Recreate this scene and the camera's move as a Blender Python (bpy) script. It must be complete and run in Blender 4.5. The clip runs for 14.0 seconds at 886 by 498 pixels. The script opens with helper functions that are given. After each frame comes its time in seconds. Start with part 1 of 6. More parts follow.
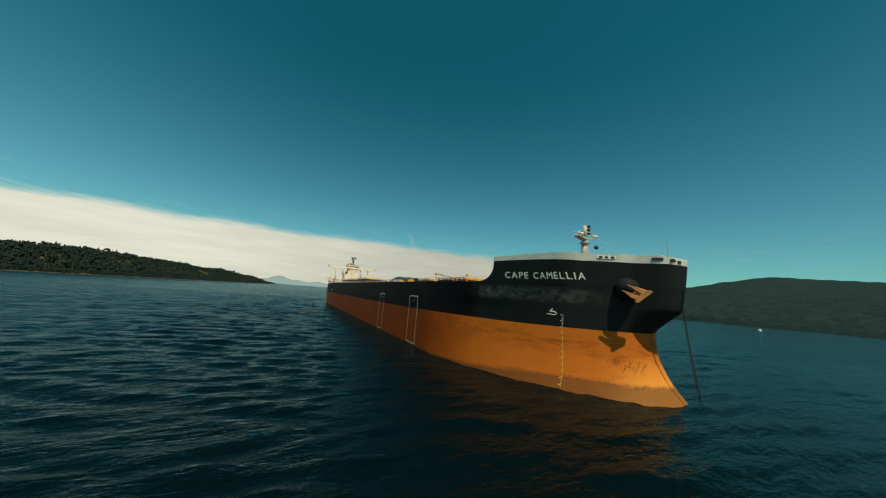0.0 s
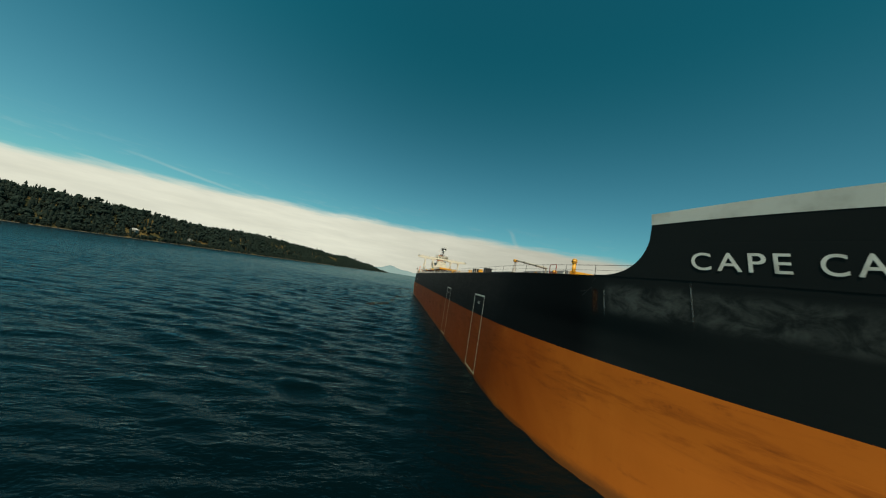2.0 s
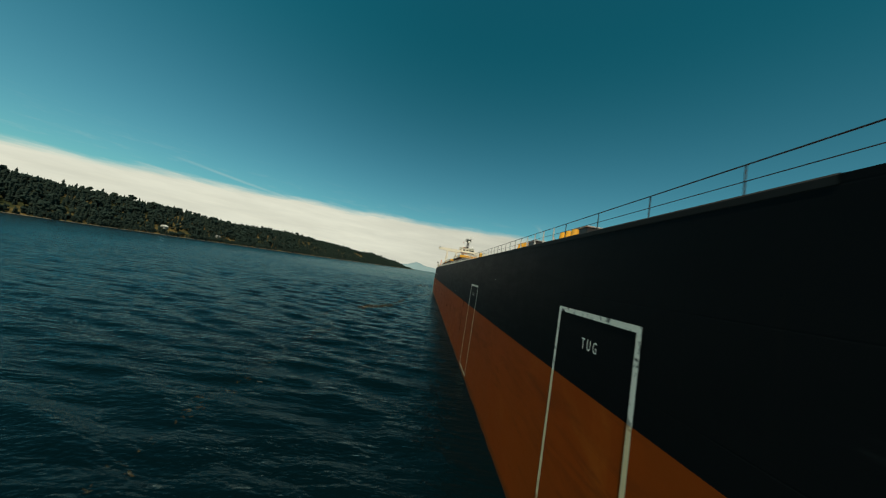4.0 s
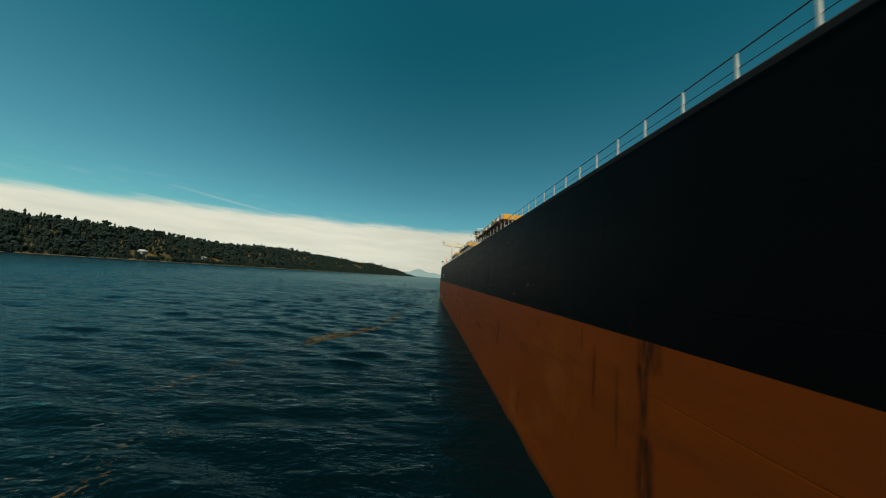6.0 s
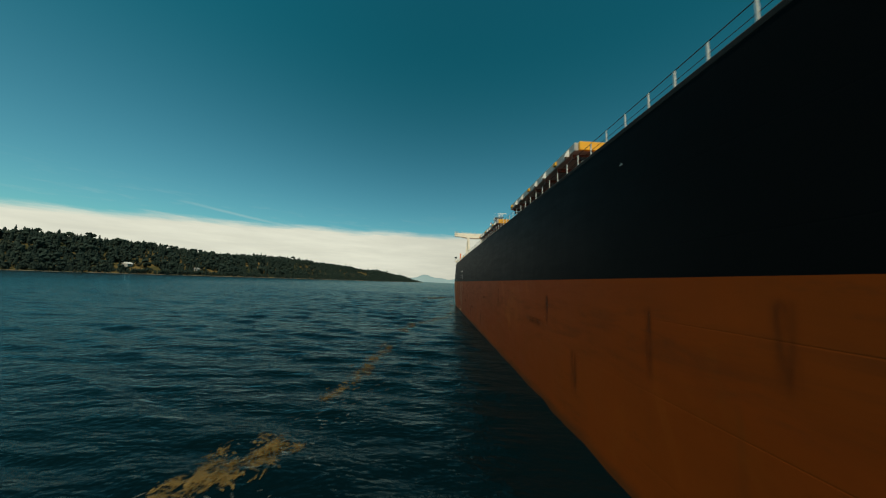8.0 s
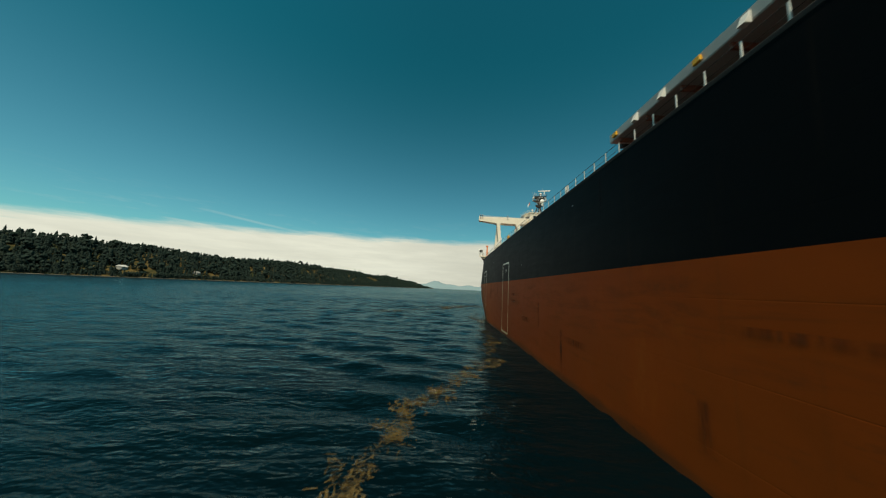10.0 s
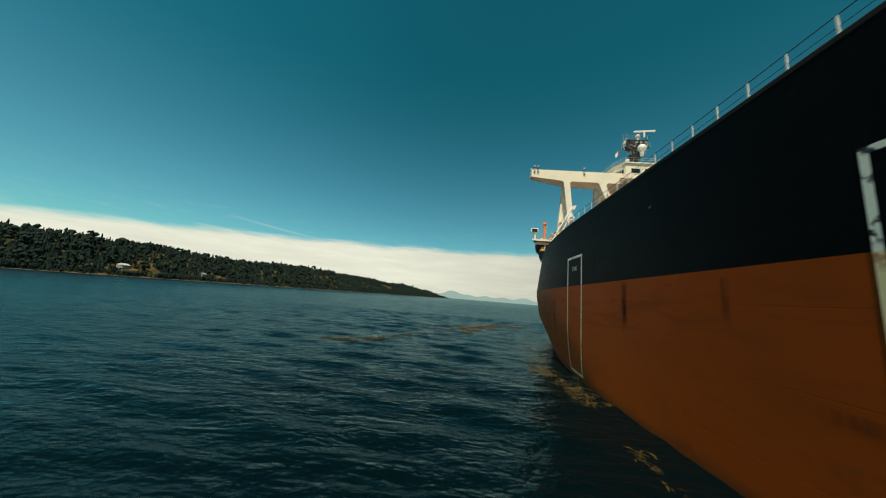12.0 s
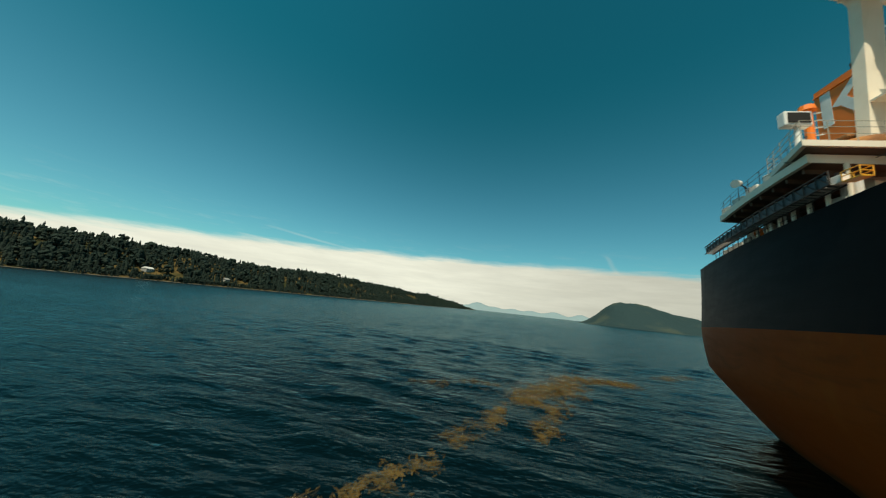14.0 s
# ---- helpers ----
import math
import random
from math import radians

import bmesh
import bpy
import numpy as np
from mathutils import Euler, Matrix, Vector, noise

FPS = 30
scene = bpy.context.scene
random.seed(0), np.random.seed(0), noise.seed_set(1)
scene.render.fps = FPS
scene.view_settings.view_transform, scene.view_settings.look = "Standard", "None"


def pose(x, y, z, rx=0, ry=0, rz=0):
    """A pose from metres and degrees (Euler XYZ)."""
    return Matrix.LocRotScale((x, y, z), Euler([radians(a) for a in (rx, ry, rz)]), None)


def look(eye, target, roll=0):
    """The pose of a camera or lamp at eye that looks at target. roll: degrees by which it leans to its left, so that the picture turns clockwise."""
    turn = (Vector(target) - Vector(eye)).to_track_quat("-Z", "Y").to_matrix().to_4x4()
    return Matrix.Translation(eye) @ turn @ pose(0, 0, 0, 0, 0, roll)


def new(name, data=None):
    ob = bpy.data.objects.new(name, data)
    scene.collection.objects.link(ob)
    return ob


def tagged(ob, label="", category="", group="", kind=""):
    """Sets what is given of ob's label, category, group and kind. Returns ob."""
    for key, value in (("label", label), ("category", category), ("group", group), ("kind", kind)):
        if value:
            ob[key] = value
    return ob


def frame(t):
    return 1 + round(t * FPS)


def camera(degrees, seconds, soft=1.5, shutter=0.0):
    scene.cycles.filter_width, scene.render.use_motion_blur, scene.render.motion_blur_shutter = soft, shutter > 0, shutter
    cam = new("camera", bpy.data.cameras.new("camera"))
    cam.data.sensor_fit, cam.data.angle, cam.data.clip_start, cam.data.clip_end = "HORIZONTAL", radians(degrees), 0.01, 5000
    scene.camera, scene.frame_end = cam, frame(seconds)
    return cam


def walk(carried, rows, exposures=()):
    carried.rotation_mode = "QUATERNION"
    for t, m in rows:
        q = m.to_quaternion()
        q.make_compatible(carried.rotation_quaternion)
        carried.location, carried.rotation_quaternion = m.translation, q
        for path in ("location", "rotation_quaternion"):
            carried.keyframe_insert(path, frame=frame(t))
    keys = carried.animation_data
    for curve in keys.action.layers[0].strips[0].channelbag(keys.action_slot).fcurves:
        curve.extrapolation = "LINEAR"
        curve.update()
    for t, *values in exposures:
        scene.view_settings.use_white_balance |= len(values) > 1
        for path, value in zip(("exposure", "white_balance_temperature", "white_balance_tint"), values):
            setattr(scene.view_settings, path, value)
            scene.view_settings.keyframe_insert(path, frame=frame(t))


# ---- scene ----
import itertools

LENS = 113.0
PATH = (
    (0.0, -30.70, -22.49, 13.31, -27.13, 8.99, 4.44),
    (0.5, -25.52, -16.80, 13.39, -20.48, 8.46, 5.11),
    (1.0, -21.04, -10.60, 13.39, -14.85, 7.80, 6.68),
    (1.5, -17.25, -3.52, 13.58, -10.72, 7.03, 8.17),
    (2.0, -14.10, 3.75, 14.06, -7.70, 6.03, 9.31),
    (2.5, -11.59, 11.67, 14.05, -5.35, 5.30, 10.56),
    (3.0, -9.64, 20.03, 13.92, -3.59, 4.75, 11.12),
    (5.5, -6.87, 71.72, 11.70, -2.56, 4.88, 5.99),
    (6.0, -7.48, 81.04, 10.84, -2.60, 5.59, 4.68),
    (6.5, -7.93, 90.97, 10.15, -2.69, 5.75, 3.38),
    (7.0, -8.18, 101.95, 9.48, -2.32, 6.16, 3.08),
    (7.5, -8.47, 112.58, 9.04, -1.79, 6.20, 2.75),
    (8.0, -8.85, 124.13, 8.69, -1.48, 6.48, 2.70),
    (10.5, -10.94, 177.25, 7.18, 1.55, 8.14, 3.44),
    (11.0, -11.05, 189.33, 6.91, 2.52, 8.74, 4.07),
    (11.5, -11.48, 200.23, 6.72, 3.31, 9.00, 4.55),
    (12.0, -11.93, 211.31, 6.93, 4.14, 9.29, 4.74),
    (12.5, -12.65, 221.46, 7.18, 4.89, 9.52, 4.95),
    (13.0, -13.52, 231.23, 7.53, 5.79, 9.79, 5.21),
    (13.5, -14.22, 240.92, 7.94, 7.30, 10.27, 5.68),
    (14.0, -15.16, 249.98, 8.46, 9.52, 10.86, 6.30),
)


def carried_pose(x, y, z, yaw, pitch, roll):
    return pose(x, y, z, 90 + pitch, 0, yaw) @ pose(0, 0, 0, 0, 0, roll)


cam = camera(LENS, 14.0, soft=1.2, shutter=0.12)
walk(cam, [(t, carried_pose(*row)) for t, *row in PATH], [(0.0, 0.08, 6500, 4), (5.5, 0.02, 6500, 4), (10.5, 0.12, 6500, 4), (14.0, 0.26, 6500, 4)])

# ---- world, sun ----
SUN_EL, SUN_AZ = radians(60), radians(169.5)  # azimuth measured from +y towards -x
sun_way = Vector((-math.sin(SUN_AZ) * math.cos(SUN_EL), math.cos(SUN_AZ) * math.cos(SUN_EL), math.sin(SUN_EL)))
sun_data = bpy.data.lights.new("sun", "SUN")
sun_data.energy, sun_data.angle, sun_data.color = 4.2, radians(0.55), (1.0, 0.86, 0.66)
sun = new("sun", sun_data)
sun.matrix_world = look(sun_way * 300, (0, 0, 0))


class Nodes:
    """A short way to build a node tree."""

    def __init__(self, tree):
        self.tree = tree
        self.tree.nodes.clear()

    def add(self, kind, values=None, **props):
        node = self.tree.nodes.new(kind)
        if "operation" in props:
            node.operation = props["operation"]
        if "use_clamp" in props:
            node.use_clamp = props["use_clamp"]
        if "interpolation_type" in props:
            node.interpolation_type = props["interpolation_type"]
        if "data_type" in props:
            node.data_type, node.blend_type = props["data_type"], props["blend_type"]
        if "sky_type" in props:
            node.sky_type, node.sun_disc = props["sky_type"], props["sun_disc"]
            node.sun_elevation, node.sun_rotation = props["sun_elevation"], props["sun_rotation"]
            node.air_density, node.dust_density, node.ozone_density = props["air_density"], props["dust_density"], props["ozone_density"]
        for key, value in (values or {}).items():
            if isinstance(value, bpy.types.NodeSocket):
                self.tree.links.new(value, node.inputs[key])
            else:
                node.inputs[key].default_value = value
        return node

    def math(self, op, a, b=0.0, c=0.0, clamp=False):
        return self.add("ShaderNodeMath", {0: a, 1: b, 2: c}, operation=op, use_clamp=clamp).outputs[0]

    def vmath(self, op, a, b=(0, 0, 0)):
        return self.add("ShaderNodeVectorMath", {0: a, 1: b}, operation=op).outputs[0]

    def smooth(self, value, low, high, to_low=0.0, to_high=1.0):
        return self.add("ShaderNodeMapRange", {"Value": value, "From Min": low, "From Max": high, "To Min": to_low, "To Max": to_high},
                        interpolation_type="SMOOTHSTEP").outputs[0]

    def mix(self, fac, a, b, blend="MIX"):
        node = self.add("ShaderNodeMix", data_type="RGBA", blend_type=blend)
        for n, value in ((0, fac), (6, a), (7, b)):
            if isinstance(value, bpy.types.NodeSocket):
                self.tree.links.new(value, node.inputs[n])
            else:
                node.inputs[n].default_value = value if n == 0 else (*value[:3], 1)
        return node.outputs[2]

    def noise(self, vector, scale, detail=3.0, rough=0.55, distortion=0.0):
        return self.add("ShaderNodeTexNoise", {"Vector": vector, "Scale": scale, "Detail": detail, "Roughness": rough, "Distortion": distortion}).outputs[0]

    def ramp(self, value, stops):
        node = self.add("ShaderNodeValToRGB", {0: value})
        band = node.color_ramp
        while len(band.elements) < len(stops):
            band.elements.new(0.5)
        for element, (at, colour) in zip(band.elements, stops):
            element.position, element.color = at, (*colour[:3], 1)
        return node.outputs[0]


def build_world():
    world = bpy.data.worlds.new("sky")
    scene.world = world
    world.use_nodes = True
    n = Nodes(world.node_tree)
    sky = n.add("ShaderNodeTexSky", sky_type="NISHITA", sun_disc=False, sun_elevation=SUN_EL, sun_rotation=-SUN_AZ,
                air_density=1.0, dust_density=0.6, ozone_density=2.2).outputs[0]
    way = n.add("ShaderNodeTexCoord").outputs["Generated"]
    xyz = n.add("ShaderNodeSeparateXYZ", {0: way})
    up = n.math("MULTIPLY", n.math("ARCSINE", xyz.outputs[2]), 57.29578)
    az = n.math("MULTIPLY", n.math("ARCTAN2", n.math("MULTIPLY", xyz.outputs[0], -1.0), xyz.outputs[1]), 57.29578)
    # a clear sky that deepens to teal overhead
    tint = n.mix(n.smooth(up, 2.0, 42.0), (0.50, 0.97, 0.83), (0.085, 0.665, 0.525))
    sunward = n.smooth(n.math("ABSOLUTE", az), 78.0, 130.0)  # towards the sun the haze whitens the blue
    sky = n.mix(n.smooth(az, -5.0, 50.0, 0.0, 0.5), sky, n.mix(1.0, sky, (1.32, 1.32, 1.32), "MULTIPLY"))  # a little milkier over the island
    clear = n.mix(1.0, sky, n.mix(sunward, tint, (0.46, 0.66, 0.52)), "MULTIPLY")
    # the bank of low cloud over the strait
    spread = n.vmath("MULTIPLY", way, (3.0, 3.0, 26.0))
    billow = n.noise(spread, 2.2, 5.0, 0.6)
    top = n.math("ADD", n.math("MULTIPLY_ADD", n.math("MULTIPLY", az, az), -0.0009, 9.2), n.math("MULTIPLY_ADD", billow, 2.2, -1.1))
    edge = n.smooth(n.math("SUBTRACT", up, top), -1.0, 0.5, 1.0, 0.0)
    side = n.smooth(az, -58.0, -36.0)
    wisps = n.math("MULTIPLY", n.smooth(n.noise(n.vmath("MULTIPLY", way, (9.0, 9.0, 60.0)), 1.3, 6.0, 0.65), 0.5, 0.75), n.smooth(up, 8.0, 14.0, 0.10, 0.0))
    # two thin trails high over the strait
    fray = n.math("MULTIPLY_ADD", n.noise(way, 22.0, 4.0, 0.6), 1.6, -0.8)

    def trail(az0, up0, slope, low, high, wide, much):
        off = n.math("ABSOLUTE", n.math("SUBTRACT", n.math("SUBTRACT", az, az0), n.math("MULTIPLY_ADD", n.math("SUBTRACT", up, up0), slope, fray)))
        return n.math("MULTIPLY", n.smooth(off, 0.0, wide, much, 0.0), n.math("MULTIPLY", n.smooth(up, low, low + 0.6), n.smooth(up, high - 0.8, high, 1.0, 0.0)))

    wisps = n.math("ADD", wisps, n.math("ADD", trail(-21.0, 9.8, 0.6, 8.0, 11.6, 0.7, 0.16), trail(33.0, 9.1, 8.2, 8.2, 10.2, 2.6, 0.17)))
    body = n.noise(n.vmath("MULTIPLY", way, (4.0, 4.0, 40.0)), 3.0, 4.0, 0.6)
    shade = n.mix(body, (8.1, 7.8, 6.5), (6.9, 6.75, 5.8))
    layers = n.smooth(n.noise(n.vmath("MULTIPLY", way, (2.2, 2.2, 16.0)), 2.0, 5.0, 0.6), 0.35, 0.70, 1.0, 0.90)
    dim = n.math("MULTIPLY", n.smooth(az, -34.0, 16.0, 0.74, 1.10), n.math("MULTIPLY", layers, n.smooth(up, -0.5, 3.5, 0.90, 1.0)))  # it thins and greys away from the sun
    shade = n.vmath("MULTIPLY", shade, n.add("ShaderNodeCombineXYZ", {0: dim, 1: dim, 2: dim}).outputs[0])
    cover = n.math("ADD", n.math("MULTIPLY", edge, side), wisps, clamp=True)
    colour = n.mix(cover, clear, shade)
    back = n.add("ShaderNodeBackground", {0: colour, 1: 0.09})
    out = n.add("ShaderNodeOutputWorld")
    world.node_tree.links.new(back.outputs[0], out.inputs[0])


build_world()


# ---- materials ----
def material(name, build, rough=0.5, metal=0.0, spec=0.5, ior=1.5):
    """build(n, where) returns the base colour and, if it likes, a bump height, its strength and a roughness."""
    mat = bpy.data.materials.new(name)
    mat.use_nodes = True
    n = Nodes(mat.node_tree)
    where = n.add("ShaderNodeTexCoord").outputs["Object"]
    colour, height, depth, gloss = (*build(n, where), None, None, None)[:4]
    shader = n.add("ShaderNodeBsdfPrincipled", {"Roughness": rough, "Metallic": metal, "Specular IOR Level": spec, "IOR": ior})
    for key, value in (("Base Color", colour), ("Roughness", gloss)):
        if isinstance(value, bpy.types.NodeSocket):
            mat.node_tree.links.new(value, shader.inputs[key])
        elif value is not None:
            shader.inputs[key].default_value = (*value, 1) if key == "Base Color" else value
    if height is not None:
        bump = n.add("ShaderNodeBump", {"Height": height, "Distance": depth, "Strength": 1.0})
        mat.node_tree.links.new(bump.outputs[0], shader.inputs["Normal"])
    out = n.add("ShaderNodeOutputMaterial")
    mat.node_tree.links.new(shader.outputs[0], out.inputs[0])
    return mat


def painted(name, colour, worn, amount=0.35, rough=0.5, metal=0.0, scale=1.0):
    """Paint with grime in broad patches and fine speckle."""

    def build(n, p):
        broad = n.noise(p, 0.35 * scale, 4, 0.6)
        fine = n.noise(p, 6.0 * scale, 3, 0.6)
        mask = n.math("MULTIPLY", n.smooth(broad, 0.42, 0.72), n.math("MULTIPLY_ADD", fine, 0.8, 0.4), clamp=True)
        base = n.mix(n.math("MULTIPLY", mask, amount), colour, worn)
        return base, fine, 0.004, n.math("MULTIPLY_ADD", broad, 0.3, rough - 0.15)

    return material(name, build, rough, metal)


def hull_paint(name, colour, faded, rust, extra):
    """Weathered ship-side paint: plate seams, dents, long scuffs, runs of rust; extra adds the stains and painted light
    of its own part of the side.
    """

    def build(n, p):
        runs = n.noise(n.vmath("MULTIPLY", p, (0.9, 0.9, 0.055)), 1.0, 5, 0.62)
        broad = n.noise(n.vmath("MULTIPLY", p, (0.05, 0.05, 0.16)), 1.0, 4, 0.6, 0.4)
        scuff = n.noise(n.vmath("MULTIPLY", p, (0.22, 0.22, 1.3)), 1.0, 6, 0.68, 0.5)
        speck = n.noise(p, 3.5, 4, 0.65)
        base = n.mix(n.math("MULTIPLY", n.smooth(broad, 0.35, 0.75), 0.6), colour, faded)
        base = n.mix(n.math("MULTIPLY", n.smooth(runs, 0.60, 0.80), 0.45), base, rust)
        base = n.mix(n.math("MULTIPLY", n.smooth(speck, 0.62, 0.8), 0.3), base, tuple(c * 0.55 for c in colour))
        xyz = n.add("ShaderNodeSeparateXYZ", {0: p})
        base = extra(n, base, xyz.outputs[1], xyz.outputs[2], scuff, broad, speck)
        seam_y = n.smooth(n.math("PINGPONG", xyz.outputs[1], 6.0), 0.0, 0.05)
        seam_z = n.smooth(n.math("PINGPONG", n.math("ADD", xyz.outputs[2], 1.1), 1.45), 0.0, 0.04)
        dent = n.noise(n.vmath("MULTIPLY", p, (0.35, 0.35, 0.30)), 1.0, 2, 0.5)
        high = n.math("ADD", n.math("MULTIPLY", n.math("MULTIPLY", seam_y, seam_z), 0.07), n.math("MULTIPLY_ADD", dent, 1.2, n.math("MULTIPLY", speck, 0.10)))
        return base, high, 0.03, n.math("MULTIPLY_ADD", scuff, 0.22, 0.42)

    return material(name, build, 0.5, 0.0, 0.04)


def black_stains_and_sheen(n, base, y, z, scuff, broad, speck):
    """Grey chafing where tugs and fenders have rubbed below the name, and fainter smears along the side; sun sheen on
    bow and quarter painted as paler black.
    """
    base = n.mix(n.smooth(y, 72.0, 34.0, 0.0, 0.7), base, (0.0072, 0.0092, 0.0104))  # the black greys towards the bow, sunlight put into the paint colour
    base = n.mix(n.smooth(y, 29.5, 26.0, 0.0, 0.95), base, n.mix(broad, (0.0125, 0.0165, 0.0175), (0.0180, 0.0220, 0.0225)))  # a paler panel on the bow, its sun sheen painted in
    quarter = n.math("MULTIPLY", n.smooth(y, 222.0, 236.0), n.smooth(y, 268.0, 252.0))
    base = n.mix(n.math("MULTIPLY", quarter, 0.75), base, n.mix(broad, (0.0085, 0.0098, 0.0100), (0.0125, 0.0138, 0.0138)))  # sheen on the quarter, painted as paler black
    here = n.math("MULTIPLY", n.math("MULTIPLY", n.smooth(y, 6.0, 13.0), n.smooth(y, 25.8, 26.5, 1.0, 0.0)), n.math("MULTIPLY", n.smooth(z, 13.3, 14.3), n.smooth(z, 15.4, 16.3, 1.0, 0.0)))
    torn = n.noise(n.vmath("MULTIPLY", n.add("ShaderNodeTexCoord").outputs["Object"], (0.55, 0.55, 0.75)), 1.0, 7, 0.66, 0.6)
    worn = n.math("MULTIPLY", here, n.smooth(n.math("MULTIPLY_ADD", speck, 0.15, torn), 0.42, 0.78))
    base = n.mix(n.math("MULTIPLY", worn, 0.7), base, (0.105, 0.115, 0.110))
    return n.mix(n.math("MULTIPLY", n.math("MULTIPLY", n.smooth(scuff, 0.60, 0.78), n.smooth(broad, 0.5, 0.65)), 0.35), base, (0.045, 0.05, 0.05))


def red_stains_and_light(n, base, y, z, scuff, broad, speck):
    """Fouling along the waterline, tall and grey-brown at the bow; rubbed bands of darker red below the topsides;
    patchy chalking; sunlight on bow and quarter painted as colour.
    """
    patch = n.noise(n.vmath("MULTIPLY", n.add("ShaderNodeTexCoord").outputs["Object"], (0.14, 0.14, 0.10)), 1.0, 5, 0.62, 0.6)
    base = n.mix(n.math("MULTIPLY", n.smooth(patch, 0.40, 0.66), 0.45), base, (0.215, 0.044, 0.006))
    base = n.mix(n.math("MULTIPLY", n.smooth(patch, 0.44, 0.26), 0.30), base, (0.43, 0.13, 0.020))
    base = n.mix(n.math("MULTIPLY", n.smooth(n.math("MULTIPLY_ADD", patch, 16.0, y), 54.0, 30.0), 0.85), base, n.mix(patch, (0.50, 0.152, 0.019), (0.39, 0.103, 0.012)))  # faded orange at the bow, with its sunlight mixed into the colour
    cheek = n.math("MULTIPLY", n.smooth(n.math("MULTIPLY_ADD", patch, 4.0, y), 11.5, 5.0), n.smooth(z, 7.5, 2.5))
    base = n.mix(n.math("MULTIPLY", cheek, 0.75), base, (0.66, 0.27, 0.045))  # sun glint beside the stem, painted as yellow
    # a brighter red on the quarter paints in the light it catches
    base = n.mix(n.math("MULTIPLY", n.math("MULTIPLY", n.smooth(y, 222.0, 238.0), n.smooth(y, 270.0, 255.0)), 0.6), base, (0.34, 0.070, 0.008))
    rubbed = n.math("MULTIPLY", n.smooth(n.math("ABSOLUTE", n.math("SUBTRACT", z, n.math("MULTIPLY_ADD", broad, 3.0, 5.2))), 0.3, 2.6, 1.0, 0.0), n.smooth(scuff, 0.44, 0.62))
    base = n.mix(n.math("MULTIPLY", rubbed, 0.40), base, (0.15, 0.034, 0.008))
    base = n.mix(n.math("MULTIPLY", n.math("MULTIPLY", n.smooth(scuff, 0.55, 0.72), n.smooth(speck, 0.36, 0.58)), 0.5), base, (0.14, 0.036, 0.010))
    bow = n.smooth(y, 34.0, 8.0)
    level = n.math("MULTIPLY_ADD", bow, 1.6, n.math("MULTIPLY_ADD", scuff, 1.2, n.math("MULTIPLY_ADD", broad, 0.8, -0.65)))
    above = n.math("SUBTRACT", z, level)
    lip = n.math("MULTIPLY", n.smooth(n.math("ABSOLUTE", above), 0.0, 0.55, 1.0, 0.0), n.math("MULTIPLY", bow, n.smooth(speck, 0.34, 0.56)))
    slime = n.smooth(above, -0.5, 0.45, 1.0, 0.0)
    base = n.mix(n.math("MULTIPLY", slime, 0.72), base, n.mix(bow, (0.060, 0.030, 0.013), n.mix(scuff, (0.050, 0.027, 0.012), (0.135, 0.066, 0.024))))
    return n.mix(n.math("MULTIPLY", lip, 0.7), base, (0.075, 0.036, 0.018))


BLACK = hull_paint("black_hull_paint", (0.0027, 0.0033, 0.0037), (0.0044, 0.0050, 0.0055), (0.020, 0.013, 0.008), black_stains_and_sheen)
RED = hull_paint("red_hull_paint", (0.262, 0.047, 0.005), (0.212, 0.037, 0.0045), (0.13, 0.038, 0.010), red_stains_and_light)
MARKING = painted("white_hull_marking", (0.82, 0.80, 0.74), (0.30, 0.27, 0.22), 0.6, 0.6, 0, 3)
CREAM = painted("cream_paint", (0.80, 0.73, 0.60), (0.50, 0.40, 0.27), 0.32, 0.5)
GREY = painted("grey_paint", (0.36, 0.37, 0.36), (0.24, 0.22, 0.19), 0.5, 0.5)
PALE = painted("pale_grey_paint", (0.66, 0.66, 0.62), (0.40, 0.36, 0.30), 0.5, 0.5)
BULWARK = painted("bulwark_grey_paint", (0.66, 0.66, 0.61), (0.36, 0.34, 0.29), 0.7, 0.55)
MASTGREY = painted("mast_grey_paint", (0.40, 0.38, 0.31), (0.24, 0.20, 0.15), 0.6, 0.5)
GANGBLUE = painted("dark_blue_grey_paint", (0.022, 0.040, 0.052), (0.060, 0.060, 0.055), 0.5, 0.5)
DECKRED = painted("deck_paint", (0.20, 0.055, 0.030), (0.12, 0.05, 0.03), 0.6, 0.65)
YELLOW = painted("yellow_paint", (0.80, 0.40, 0.025), (0.45, 0.20, 0.03), 0.5, 0.45)
ORANGE = painted("orange_paint", (0.85, 0.20, 0.012), (0.60, 0.14, 0.015), 0.4, 0.45)
REDFRAME = painted("red_oxide_paint", (0.33, 0.05, 0.03), (0.18, 0.05, 0.03), 0.6, 0.55)
STEEL = painted("dark_steel", (0.035, 0.036, 0.036), (0.09, 0.05, 0.03), 0.6, 0.5, 0.5, 2)
# dark brown that carries the shade under the stern decks
BROWN = painted("soffit_shade_brown", (0.085, 0.050, 0.030), (0.040, 0.028, 0.020), 0.6, 0.7)
SCREENBLACK = painted("matt_black", (0.006, 0.006, 0.006), (0.012, 0.012, 0.012), 0.5, 0.9)
RUSTY = painted("rusty_iron", (0.40, 0.18, 0.05), (0.14, 0.055, 0.025), 0.8, 0.75, 0.2, 3)
WHITE = painted("white_paint", (0.80, 0.80, 0.77), (0.5, 0.46, 0.38), 0.4, 0.4)
DARKGLASS = material("window_glass", lambda n, p: ((0.012, 0.016, 0.018),), 0.06, 0.0, 0.7)


